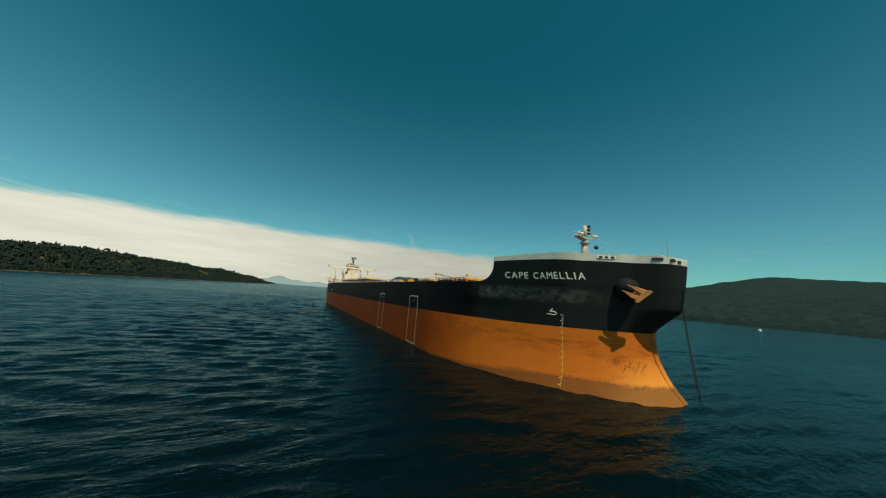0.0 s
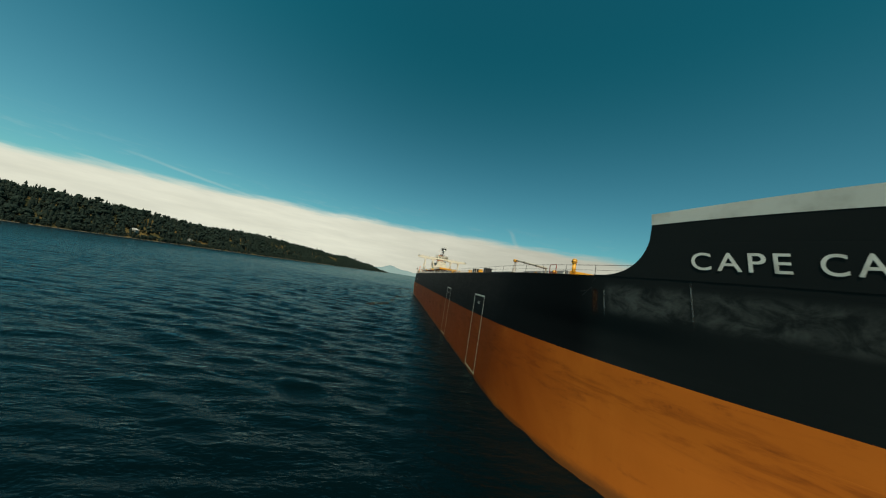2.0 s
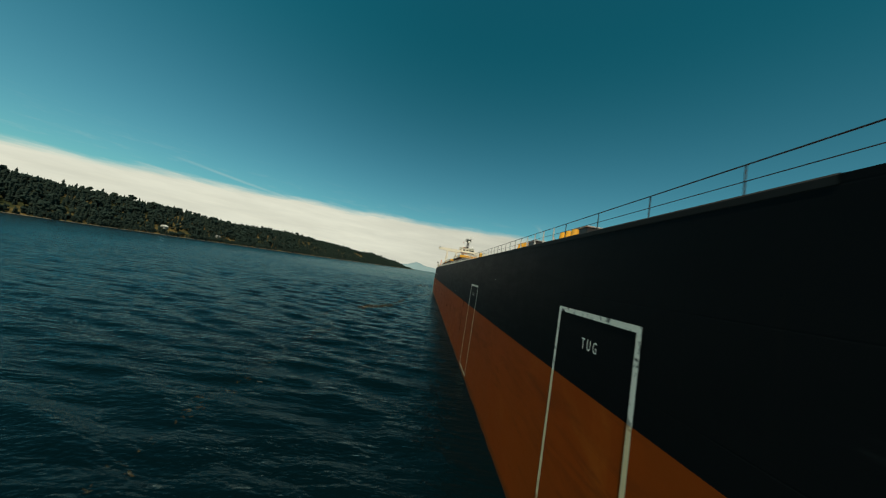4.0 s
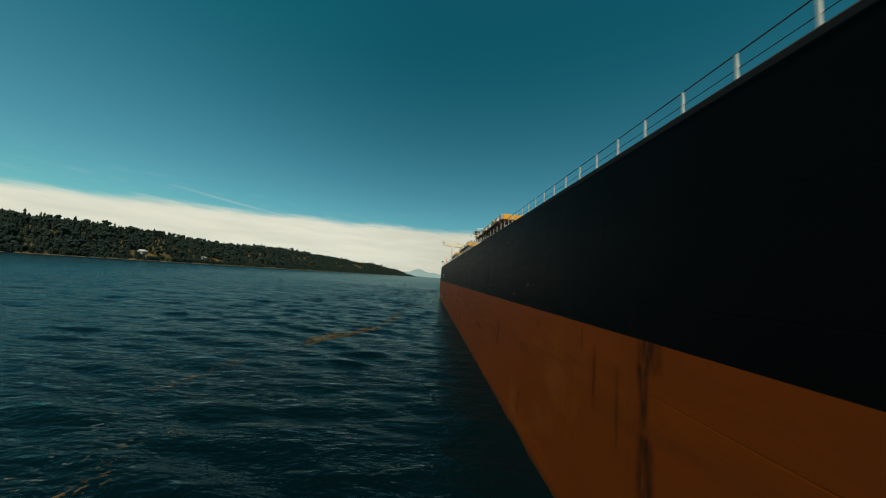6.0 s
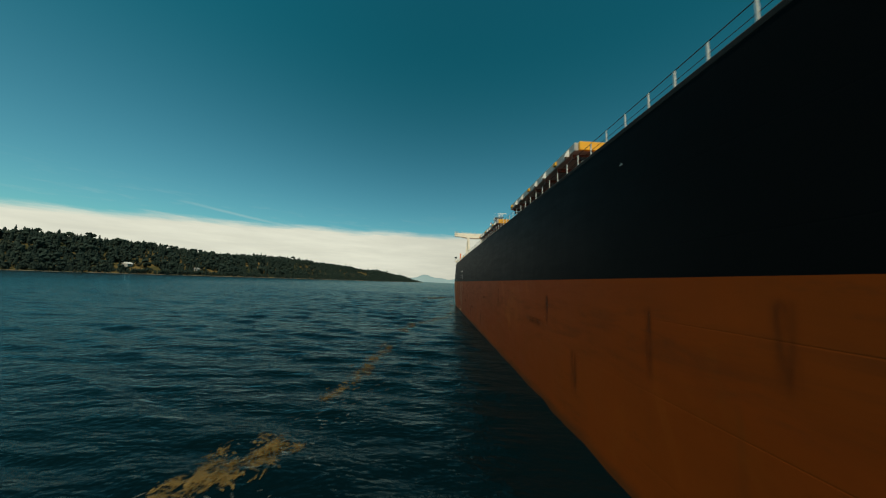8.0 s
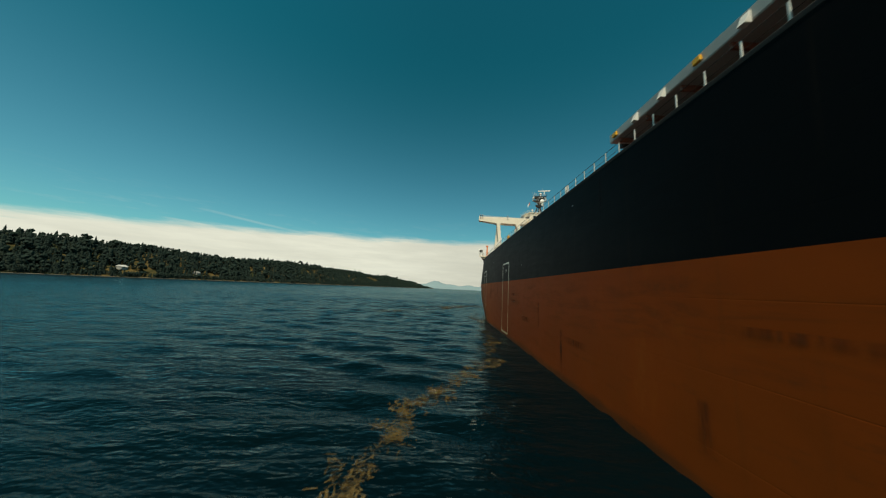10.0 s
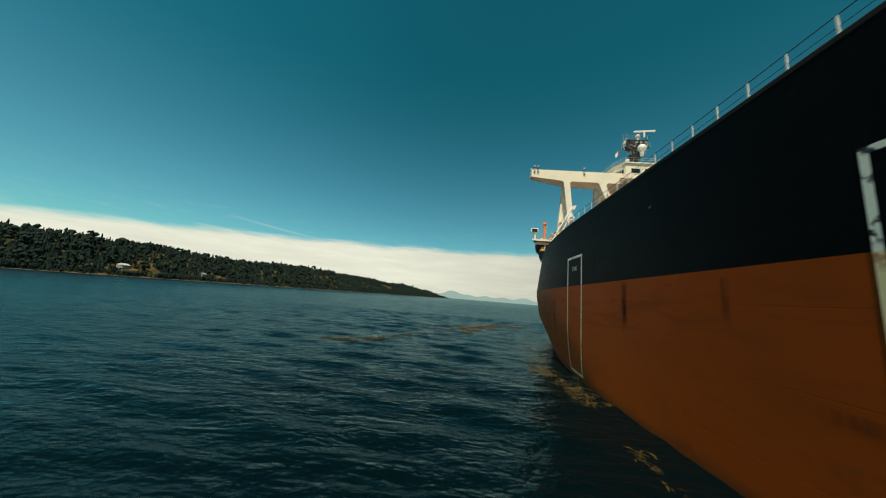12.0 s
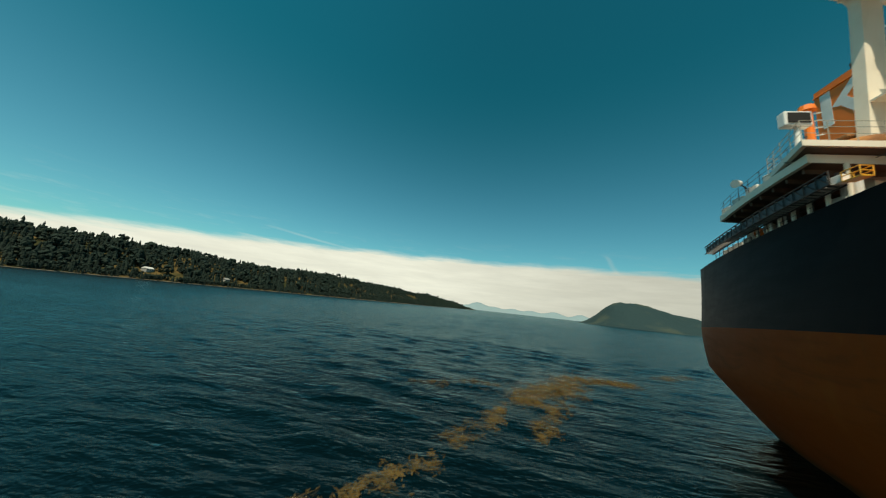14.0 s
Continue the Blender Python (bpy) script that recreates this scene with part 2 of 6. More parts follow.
def sea_surface(n, p):
    def turned(angle, sx, sy):
        return n.add("ShaderNodeMapping", {"Vector": p, "Rotation": (0, 0, radians(angle)), "Scale": (sx, sy, 1.0)}).outputs[0]

    swell = n.noise(turned(-14, 0.4, 1.0), 0.10, 2, 0.5, 0.3)
    chop = n.noise(turned(-10, 0.34, 1.0), 0.46, 3, 0.55, 0.4)
    ripple = n.noise(turned(8, 0.40, 1.0), 1.25, 3, 0.6, 0.3)
    fine = n.noise(turned(-4, 0.6, 1.0), 4.0, 2, 0.6)
    high = n.math("ADD", n.math("MULTIPLY_ADD", swell, 0.15, n.math("MULTIPLY", chop, 0.40)), n.math("MULTIPLY_ADD", ripple, 0.36, n.math("MULTIPLY", fine, 0.06)))
    slick = n.noise(n.vmath("MULTIPLY", p, (0.012, 0.03, 1)), 1.0, 3, 0.5)
    return n.mix(slick, (0.0005, 0.0034, 0.0046), (0.0009, 0.0054, 0.0072)), high, slick


def sea_material():
    """Dark water: a teal body under a gloss that grows towards grazing, held back as wave faces hide one another."""
    mat = bpy.data.materials.new("sea_water")
    mat.use_nodes = True
    n = Nodes(mat.node_tree)
    colour, high, slick = sea_surface(n, n.add("ShaderNodeTexCoord").outputs["Object"])
    bump = n.add("ShaderNodeBump", {"Height": high, "Distance": 0.62, "Strength": 1.0}).outputs[0]
    body = n.add("ShaderNodeBsdfDiffuse", {"Color": colour, "Normal": bump})
    gloss = n.add("ShaderNodeBsdfGlossy", {"Color": (0.52, 0.70, 0.71, 1), "Roughness": n.math("MULTIPLY_ADD", slick, 0.10, 0.13), "Normal": bump})
    much = n.math("MINIMUM", n.math("POWER", n.add("ShaderNodeFresnel", {"IOR": 1.33, "Normal": bump}).outputs[0], 1.15), 0.52)
    both = n.add("ShaderNodeMixShader", {0: much})
    mat.node_tree.links.new(body.outputs[0], both.inputs[1])
    mat.node_tree.links.new(gloss.outputs[0], both.inputs[2])
    mat.node_tree.links.new(both.outputs[0], n.add("ShaderNodeOutputMaterial").inputs[0])
    return mat


SEA = sea_material()


def stain_material(name, dark, light, strength):
    """A soft-edged run or smear: it fades out at its borders and breaks up along its length."""
    mat = bpy.data.materials.new(name)
    mat.use_nodes = True
    n = Nodes(mat.node_tree)
    place = n.add("ShaderNodeTexCoord")
    unit = n.add("ShaderNodeSeparateXYZ", {0: place.outputs["Generated"]})
    across, along = unit.outputs[1], unit.outputs[2]
    edge = n.math("MULTIPLY", n.smooth(n.math("PINGPONG", across, 0.5), 0.0, 0.45), n.math("MULTIPLY", n.smooth(along, 0.0, 0.45), n.smooth(along, 0.88, 1.0, 1.0, 0.0)))
    grain = n.noise(n.vmath("MULTIPLY", place.outputs["Object"], (4.0, 4.0, 0.5)), 1.0, 5, 0.65)
    mask = n.math("MULTIPLY", n.math("MULTIPLY", edge, n.smooth(grain, 0.32, 0.66)), strength)
    paint = n.add("ShaderNodeBsdfPrincipled", {"Base Color": n.mix(grain, dark, light), "Roughness": 0.7, "Specular IOR Level": 0.1})
    clear = n.add("ShaderNodeBsdfTransparent")
    both = n.add("ShaderNodeMixShader", {0: mask})
    mat.node_tree.links.new(clear.outputs[0], both.inputs[1])
    mat.node_tree.links.new(paint.outputs[0], both.inputs[2])
    mat.node_tree.links.new(both.outputs[0], n.add("ShaderNodeOutputMaterial").inputs[0])
    return mat


def kelp_material():
    """Wet fronds half under the surface: olive to golden brown, thin enough for the water to show through."""
    mat = bpy.data.materials.new("kelp")
    mat.use_nodes = True
    n = Nodes(mat.node_tree)
    p = n.add("ShaderNodeTexCoord").outputs["Object"]
    rnd = n.add("ShaderNodeNewGeometry").outputs["Random Per Island"]
    patch = n.noise(p, 0.9, 4, 0.65)
    colour = n.mix(n.math("MULTIPLY_ADD", rnd, 0.6, n.math("MULTIPLY", patch, 0.6)), (0.040, 0.033, 0.012), (0.165, 0.110, 0.034))
    frond = n.add("ShaderNodeBsdfPrincipled", {"Base Color": colour, "Roughness": 0.5, "Specular IOR Level": 0.25})
    clear = n.add("ShaderNodeBsdfTransparent")
    both = n.add("ShaderNodeMixShader", {0: n.smooth(n.math("MULTIPLY_ADD", rnd, 0.3, patch), 0.46, 0.96, 0.0, 0.62)})
    mat.node_tree.links.new(clear.outputs[0], both.inputs[1])
    mat.node_tree.links.new(frond.outputs[0], both.inputs[2])
    mat.node_tree.links.new(both.outputs[0], n.add("ShaderNodeOutputMaterial").inputs[0])
    return mat


KELP = kelp_material()


def woodland(name, dark, light, dry):
    def build(n, p):
        rnd = n.add("ShaderNodeNewGeometry").outputs["Random Per Island"]
        fine = n.noise(p, 0.35, 3, 0.6)
        base = n.mix(rnd, dark, light)
        base = n.mix(n.math("MULTIPLY", n.smooth(rnd, 0.90, 1.0), 0.5), base, dry)
        return n.mix(n.math("MULTIPLY", fine, 0.5), base, tuple(c * 0.5 for c in dark)), fine, 0.5

    return material(name, build, 0.8, 0.0, 0.15)


WOODS = woodland("tree_foliage", (0.012, 0.025, 0.021), (0.022, 0.038, 0.028), (0.042, 0.046, 0.024))
# bluer than the island's woods: haze across the strait painted in
FARWOODS = material("hazed_far_foliage", lambda n, p: (n.mix(n.smooth(n.noise(p, 0.10, 4, 0.7), 0.36, 0.66), n.mix(n.noise(p, 0.006, 4, 0.6), (0.008, 0.021, 0.024), (0.014, 0.030, 0.031)), (0.021, 0.037, 0.034)), n.noise(p, 0.16, 5, 0.75), 2.0), 0.9, 0.0, 0.05)
def bank(n, p):
    """Dry grass and scrub, with a pale strip of bare rock along the water."""
    grass = n.mix(n.smooth(n.noise(p, 0.02, 5, 0.65), 0.40, 0.60), (0.030, 0.036, 0.014), (0.125, 0.090, 0.032))
    rock = n.smooth(n.math("MULTIPLY_ADD", n.noise(p, 0.3, 3, 0.6), -1.0, n.add("ShaderNodeSeparateXYZ", {0: p}).outputs[2]), -0.3, 0.1, 1.0, 0.0)
    return n.mix(rock, grass, (0.16, 0.14, 0.11)), n.noise(p, 0.2, 5, 0.7), 1.0


EARTH = material("grassy_earth", bank, 0.9, 0.0, 0.1)
# forest colour lightened and blued to carry the haze of distance
FOREST = material("hazed_distant_forest", lambda n, p: (n.mix(n.smooth(n.noise(p, 0.006, 6, 0.7), 0.46, 0.62), (0.026, 0.050, 0.054), (0.056, 0.076, 0.062)), n.noise(p, 0.045, 6, 0.75), 5.0), 0.9, 0.0, 0.05)
# the mountains' haze is mixed into this pale blue base colour
HAZE = material("haze_coloured_far_hills", lambda n, p: (n.mix(n.noise(p, 0.003, 5, 0.6), (0.18, 0.27, 0.30), (0.23, 0.31, 0.34)),), 1.0, 0.0, 0.0)


# ---- building helpers ----
def part(name, bm, mat, parent=None, label="", smooth=False):
    """Links a bmesh (or a ready mesh) as one object under parent."""
    if isinstance(bm, bpy.types.Mesh):
        mesh = bm
    else:
        bmesh.ops.recalc_face_normals(bm, faces=bm.faces)
        mesh = bpy.data.meshes.new(name)
        bm.to_mesh(mesh)
        bm.free()
    if smooth:
        for face in mesh.polygons:
            face.use_smooth = True
    if mat and not mesh.materials:
        mesh.materials.append(mat)
    ob = new(name, mesh)
    if parent:
        ob.parent = parent
    return tagged(ob, label)


def box(bm, low, high, bevel=0.0):
    """A box between two corners, with its edges taken off."""
    low, high = Vector(low), Vector(high)
    made = bmesh.ops.create_cube(bm, size=1.0, matrix=Matrix.Translation((low + high) / 2) @ Matrix.Diagonal((*(high - low), 1)))
    if bevel:
        edges = list({e for v in made["verts"] for e in v.link_edges})
        bmesh.ops.bevel(bm, geom=edges, offset=bevel, segments=1, affect="EDGES")
    return bm


def rod(bm, a, b, r, r2=None, sides=8):
    """A round bar from a to b."""
    a, b = Vector(a), Vector(b)
    turn = (b - a).to_track_quat("Z", "Y").to_matrix().to_4x4()
    bmesh.ops.create_cone(bm, cap_ends=True, segments=sides, radius1=r, radius2=r if r2 is None else r2, depth=(b - a).length,
                          matrix=Matrix.Translation((a + b) / 2) @ turn)
    return bm


def tube(points, r, sides=6):
    """One unbroken wire through points that run mainly fore and aft."""
    bm = B()
    rings = [[bm.verts.new((x + r * math.cos(2 * math.pi * k / sides), y, z + r * math.sin(2 * math.pi * k / sides))) for k in range(sides)] for x, y, z in points]
    for a, b in zip(rings, rings[1:]):
        for k in range(sides):
            bm.faces.new((a[k], a[k - 1], b[k - 1], b[k]))
    bm.faces.new(rings[0][::-1])
    bm.faces.new(rings[-1])
    return bm


def prism(bm, outline, axis, low, high):
    """A flat outline (u, v) pushed out along an axis: 'y' gives u as x and v as z, 'x' gives u as y and v as z, 'z' gives x and y."""
    def at(u, v, w):
        return {"x": (w, u, v), "y": (u, w, v), "z": (u, v, w)}[axis]
    near = [bm.verts.new(at(u, v, low)) for u, v in outline]
    far = [bm.verts.new(at(u, v, high)) for u, v in outline]
    bm.faces.new(near)
    bm.faces.new(far[::-1])
    for k in range(len(outline)):
        bm.faces.new((near[k], far[k], far[k - 1], near[k - 1]))
    return bm


def B():
    return bmesh.new()


def boxed(name, low, high, mat, parent=None, label="", bevel=0.03):
    return part(name, box(B(), low, high, bevel), mat, parent, label)


def rodded(name, a, b, r, mat, parent=None, label="", r2=None, sides=10):
    return part(name, rod(B(), a, b, r, r2, sides), mat, parent, label)


def grid_mesh(name, rows, closed=False):
    """A mesh from rows of points of one length."""
    verts = [p for row in rows for p in row]
    w = len(rows[0])
    faces = [(r * w + c, r * w + c + 1, (r + 1) * w + c + 1, (r + 1) * w + c) for r in range(len(rows) - 1) for c in range(w - 1)]
    mesh = bpy.data.meshes.new(name)
    mesh.from_pydata(verts, [], faces)
    mesh.update()
    return mesh


def thing(name, label, category, group="", kind="", at=(0, 0, 0)):
    ob = new(name)
    ob.location = at
    return tagged(ob, label, category, group, kind)


# ---- sea and land ----
rng_sea = np.random.default_rng(4)
WAVES = []
for k in range(34):
    length = 1.4 * 5.4 ** (k / 33) * rng_sea.uniform(0.93, 1.07)
    way = radians(82) + rng_sea.normal(0, 0.34)
    WAVES.append((2 * math.pi / length, math.cos(way), math.sin(way), rng_sea.uniform(0, 6.28), 0.0064 * length ** 0.82))


def sea_z(gx, gy):
    """Wind waves with sharpened crests round the ship, fading out into the far sheet."""
    near = np.clip(np.minimum.reduce([(gx + 290) / 90, (195 - gx) / 60, (gy + 75) / 25, (755 - gy) / 200]), 0, 1)
    z = sum(high * np.sin(wave * (gx * c + gy * s) + phase) for wave, c, s, phase, high in WAVES)
    near *= 1 - 0.5 * np.clip((gx + 9) / 8, 0, 1) * np.clip((54 - gx) / 8, 0, 1) * np.clip((gy - 4) / 12, 0, 1) * np.clip((292 - gy) / 12, 0, 1)  # calmer beside the hull
    near *= np.interp(gy, [-40, 60, 150, 260], [1.35, 1.2, 1.0, 0.72])  # the wind drops towards the strait
    return near * (z + 0.9 * np.maximum(z, 0) ** 2)


def water_sheet():
    """One sheet to the horizon, waved where the camera passes."""
    xs = np.concatenate([[-4900, -2500, -1200, -600, -400], np.linspace(-300, -66, 79), np.linspace(-65, 6, 119), np.linspace(7.5, 200, 78), [300, 600, 1200, 2500, 4900]])
    ys = np.concatenate([[-4900, -2500, -1200, -600, -300, -150], np.linspace(-70, -31, 40), np.linspace(-30, 330, 601), np.linspace(332, 760, 215), [900, 1400, 2500, 4900]])
    gx, gy = np.meshgrid(xs, ys)
    gz = sea_z(gx, gy)
    rows = [[(float(a), float(b), float(c)) for a, b, c in zip(*r)] for r in zip(gx, gy, gz)]
    ob = part("water", grid_mesh("water", rows), SEA, None, "", True)
    return tagged(ob, "dark teal sea with short wind ripples", "water", kind="structure")


water_sheet()

def mound(name, label, xs, ys, height, mat, category="hill"):
    rows = [[(x, y, height(x, y)) for x in xs] for y in ys]
    return tagged(part(name, grid_mesh(name, rows), mat, None, "", True), label, category, kind="structure")


def wob(x, y, scale, seed=0.0):
    return noise.noise(Vector((x * scale, y * scale, seed)))


def shore_x(y):
    return -470 + (y - 400) * 0.165 + 14 * wob(0, y, 0.009, 3) + 4 * wob(0, y, 0.05, 5)


def island_height(x, y):
    inland = shore_x(y) - x
    fade = min(1.0, max(0.0, (2630 - y) / 500)) ** 0.5 * (1 + 0.35 * math.exp(-((y - 1500) / 700) ** 2))
    top = (37 + 9 * wob(x, y, 0.004, 1) + 5 * wob(x, y, 0.012, 2)) * fade
    if inland <= 0:
        return -3.0
    slope = min(1.0, inland / (130 + 30 * wob(0, y, 0.006, 8)))
    return min(1.6, inland * 0.2) + top * (slope * slope * (3 - 2 * slope)) + 2.0 * wob(x, y, 0.03, 4) * slope


def island():
    rows = []
    for y in range(150, 2660, 16):
        rows.append([(shore_x(y) - d, y, island_height(shore_x(y) - d, y) if d > 0 else -2.0) for d in (-6, 1, 4, 8, 14, 22, 32, 45, 60, 75, 90, 105, 120, 140, 160, 190, 230, 280, 350, 450)])
    tagged(part("island", grid_mesh("island", rows), EARTH, None, "", True), "low wooded island with dry grass banks along the shore", "island", kind="structure")


def tree_shapes(rng):
    """Some crowns as (points, triangles) of unit height: tiered firs and lumpy broadleaves, each with its trunk."""
    shapes = []
    for k in range(5):
        v, f = [], []
        tiers = 6
        for i in range(tiers):
            z0, z1 = 0.10 + 0.135 * i, 0.10 + 0.135 * i + 0.26
            r = 0.20 * (1 - i / tiers * 0.78)
            base = len(v)
            for a in range(7):
                q = r * rng.uniform(0.7, 1.25)
                v.append((q * math.cos(a * 0.8976), q * math.sin(a * 0.8976), z0 + rng.uniform(-0.03, 0.03)))
            v.append((rng.uniform(-0.02, 0.02), rng.uniform(-0.02, 0.02), min(1.0, z1)))
            f += [(base + a, base + (a + 1) % 7, base + 7) for a in range(7)]
        base = len(v)
        v += [(0.022, 0, 0), (-0.011, 0.019, 0), (-0.011, -0.019, 0), (0, 0, 0.6)]
        f += [(base, base + 1, base + 3), (base + 1, base + 2, base + 3), (base + 2, base, base + 3)]
        shapes.append((np.array(v), np.array(f)))
    g = (1 + 5 ** 0.5) / 2
    ico = np.array([(-1, g, 0), (1, g, 0), (-1, -g, 0), (1, -g, 0), (0, -1, g), (0, 1, g), (0, -1, -g), (0, 1, -g), (g, 0, -1), (g, 0, 1), (-g, 0, -1), (-g, 0, 1)]) / 1.9
    tri = np.array([(0, 11, 5), (0, 5, 1), (0, 1, 7), (0, 7, 10), (0, 10, 11), (1, 5, 9), (5, 11, 4), (11, 10, 2), (10, 7, 6), (7, 1, 8), (3, 9, 4), (3, 4, 2), (3, 2, 6), (3, 6, 8), (3, 8, 9), (4, 9, 5), (2, 4, 11), (6, 2, 10), (8, 6, 7), (9, 8, 1)])
    for k in range(5):
        v, f = [np.array([(0.03, 0, 0), (-0.015, 0.026, 0), (-0.015, -0.026, 0), (0, 0, 0.6)])], [np.array([(0, 1, 3), (1, 2, 3), (2, 0, 3)])]
        base = 4
        for i in range(9):
            at = np.array([rng.uniform(-0.24, 0.24), rng.uniform(-0.24, 0.24), rng.uniform(0.28, 0.86)])
            v.append(at + ico * rng.uniform(0.08, 0.17) * rng.uniform(0.7, 1.3, (12, 1)) * np.array([1.0, 1.0, 1.1]))
            f.append(tri + base)
            base += 12
        shapes.append((np.concatenate(v), np.concatenate(f)))
    return shapes


def forest(name, label, spots, seed, mat=WOODS):
    """Many trees in one mesh: spots are (x, y, z, height)."""
    rng = np.random.default_rng(seed)
    shapes = tree_shapes(rng)
    verts, faces, base = [], [], 0
    for x, y, z, h in spots:
        v, f = shapes[rng.integers(0, 5) if rng.random() < 0.72 else rng.integers(5, 10)]
        a = rng.uniform(0, 6.28)
        wide = h * rng.uniform(0.8, 1.3)
        c, s = math.cos(a) * wide, math.sin(a) * wide
        verts.append(np.stack([x + v[:, 0] * c - v[:, 1] * s, y + v[:, 0] * s + v[:, 1] * c, z - 0.4 + v[:, 2] * h], 1))
        faces.append(f + base)
        base += len(v)
    mesh = bpy.data.meshes.new(name)
    mesh.from_pydata(np.concatenate(verts).tolist(), [], np.concatenate(faces).tolist())
    mesh.update()
    return tagged(part(name, mesh, mat), label, "trees", kind="stuff")


CLEARINGS = ((404, 26, 20, 13), (455, 32, 15, 12), (585, 28, 22, 17), (690, 24, 18, 12), (831, 44, 20, 13), (1555, 75, 60, 22))  # y, inland, reach, width


def island_woods():
    rng = np.random.default_rng(11)
    spots = []
    while len(spots) < 16000:
        y = 150 + 2470 * rng.random() ** 1.25
        d = 7 + 210 * rng.random() ** 1.3 if len(spots) % 4 else rng.uniform(2.0, 16.0)
        if any(((y - cy) / reach) ** 2 + ((d - cd) / wide) ** 2 < 1 for cy, cd, reach, wide in CLEARINGS):
            continue
        if wob(d, y, 0.03, 9) < -0.42:
            continue
        x = shore_x(y) - d
        fade = min(1.0, (2660 - y) / 300)
        spots.append((x, y, island_height(x, y), rng.uniform(7, 17) * (0.55 + 0.45 * fade) * (0.5 if d < 16 else 1.0) * (1.35 if rng.random() < 0.04 else 1)))
    forest("island_trees", "dense dark green conifer and broadleaf woodland on the island", spots, 5)


island()
island_woods()


def east_height(x, y):
    edge = 800 + 0.10 * (y - 80) + 25 * wob(0, y, 0.006, 13)
    inland = x - edge
    if inland < 0:
        return -4.0
    ridge = 215 + 55 * wob(x, y, 0.0012, 6) + 18 * wob(x, y, 0.004, 7) - 0.05 * (y - 300)
    ridge *= 0.80 + 0.20 * math.exp(-((y - 560) / 230) ** 2)
    slope = min(1.0, inland / 1500)
    return min(4, inland * 0.2) + ridge * slope ** 0.75 + 6 * wob(x, y, 0.02, 2) * min(1, inland / 60)


canopy = np.random.default_rng(3)


def east_canopy(x, y):
    """The hillside with the uneven crowns of its woods."""
    z = east_height(x, y)
    near = min(1.0, max(0.0, (1500 - x) / 200))
    return z if z < 1.2 else z + 5 + near * (canopy.normal(0, 1.5) + 4.0 * wob(x, y, 0.045, 9))


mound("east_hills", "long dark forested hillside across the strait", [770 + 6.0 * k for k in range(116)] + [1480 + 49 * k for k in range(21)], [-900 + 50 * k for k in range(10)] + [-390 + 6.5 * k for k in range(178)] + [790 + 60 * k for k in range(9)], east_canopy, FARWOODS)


def far_height(x, y):
    dx, dy = x - 545, y - 1600
    wide = 118 if dx < 0 else 150
    top = 104 * math.exp(-abs((dx - 12) / wide) ** 2.8 - (dy / 160) ** 2) + 76 * math.exp(-((dx - 250) / 140) ** 2 - ((dy - 30) / 150) ** 2)
    spit = 20 * math.exp(-((dx - 300) / 230) ** 2 - ((dy + 170) / 60) ** 2)
    rough = 1 + 0.07 * wob(x, y, 0.007, 4) + 0.05 * wob(x, y, 0.022, 6)
    return -8 + top * rough + spit + 3.0 * wob(x, y, 0.035, 3) + 1.6 * wob(x, y, 0.09, 8)


mound("far_hill", "rounded forested hill at the end of the strait", [545 - 300 + 9 * k for k in range(124)], [1600 - 380 + 12 * k for k in range(64)], far_height, FOREST)


def range_height(x, y):
    return -20 + 150 * max(0, 0.6 + 0.75 * wob(x, 0, 0.0016, 2) + 0.35 * wob(x, 0, 0.005, 5)) * math.exp(-((y - 4600) / 120) ** 2) * min(1, max(0, (x + 700) / 500))


mound("distant_range", "mountains on the horizon, coloured pale blue for haze", [-700 + 60 * k for k in range(60)], [4380 + 55 * k for k in range(9)], range_height, HAZE)

# ---- the ship ----
MID, HALF, DECK = 22.5, 22.5, 16.5


def table(rows, z):
    for (a, u), (b, v) in zip(rows, rows[1:]):
        if z <= b:
            return u + (v - u) * max(0.0, (z - a) / (b - a))
    return rows[-1][1]


STEM = ((-4, -1.6), (-1.5, -1.0), (0, 0.75), (2.5, 3.0), (5.7, 4.75), (9.0, 5.3), (10.0, 5.2), (13.5, 0.95), (17, 0.4), (21.2, 0.0))
TRANSOM = ((-4, 274), (0, 283.5), (3, 287.5), (7, 290.2), (21, 291))


def bow_y(x, z):
    """How far aft the plain bow lies at a half-breadth and height."""
    bend = table(((-4, 1.6), (0, 1.6), (9, 1.52), (12, 1.50), (22, 1.85)), z)
    blunt = table(((-4, 0.64), (0, 0.64), (9, 0.57), (12, 0.585), (22, 0.60)), z)
    stem = table(STEM, z)
    return 43 - (43 - stem) * max(0.0, 1 - max(0.0, 1 - x / HALF) ** (1 / blunt)) ** (1 / bend)


def ease(v, a, b):
    t = min(1.0, max(0.0, (v - a) / (b - a)))
    return t * t * (3 - 2 * t)


def shoulder_y(x, z):
    """The same with the shoulders of the bow, between stem and flat side, drawn up straight above the painted line."""
    plain = bow_y(x, z)
    foot, top = bow_y(x, 9.5), bow_y(x, 21.2)
    straight = foot - (foot - top) * (z - 9.5) / 11.7 * (1 - 0.5 * ease(x, 8.5, 12.5) * ease(x, 20.8, 16.8))
    return plain + (straight - plain) * ease(x, 3.0, 7.0) * ease(x, 21.2, 17.2)


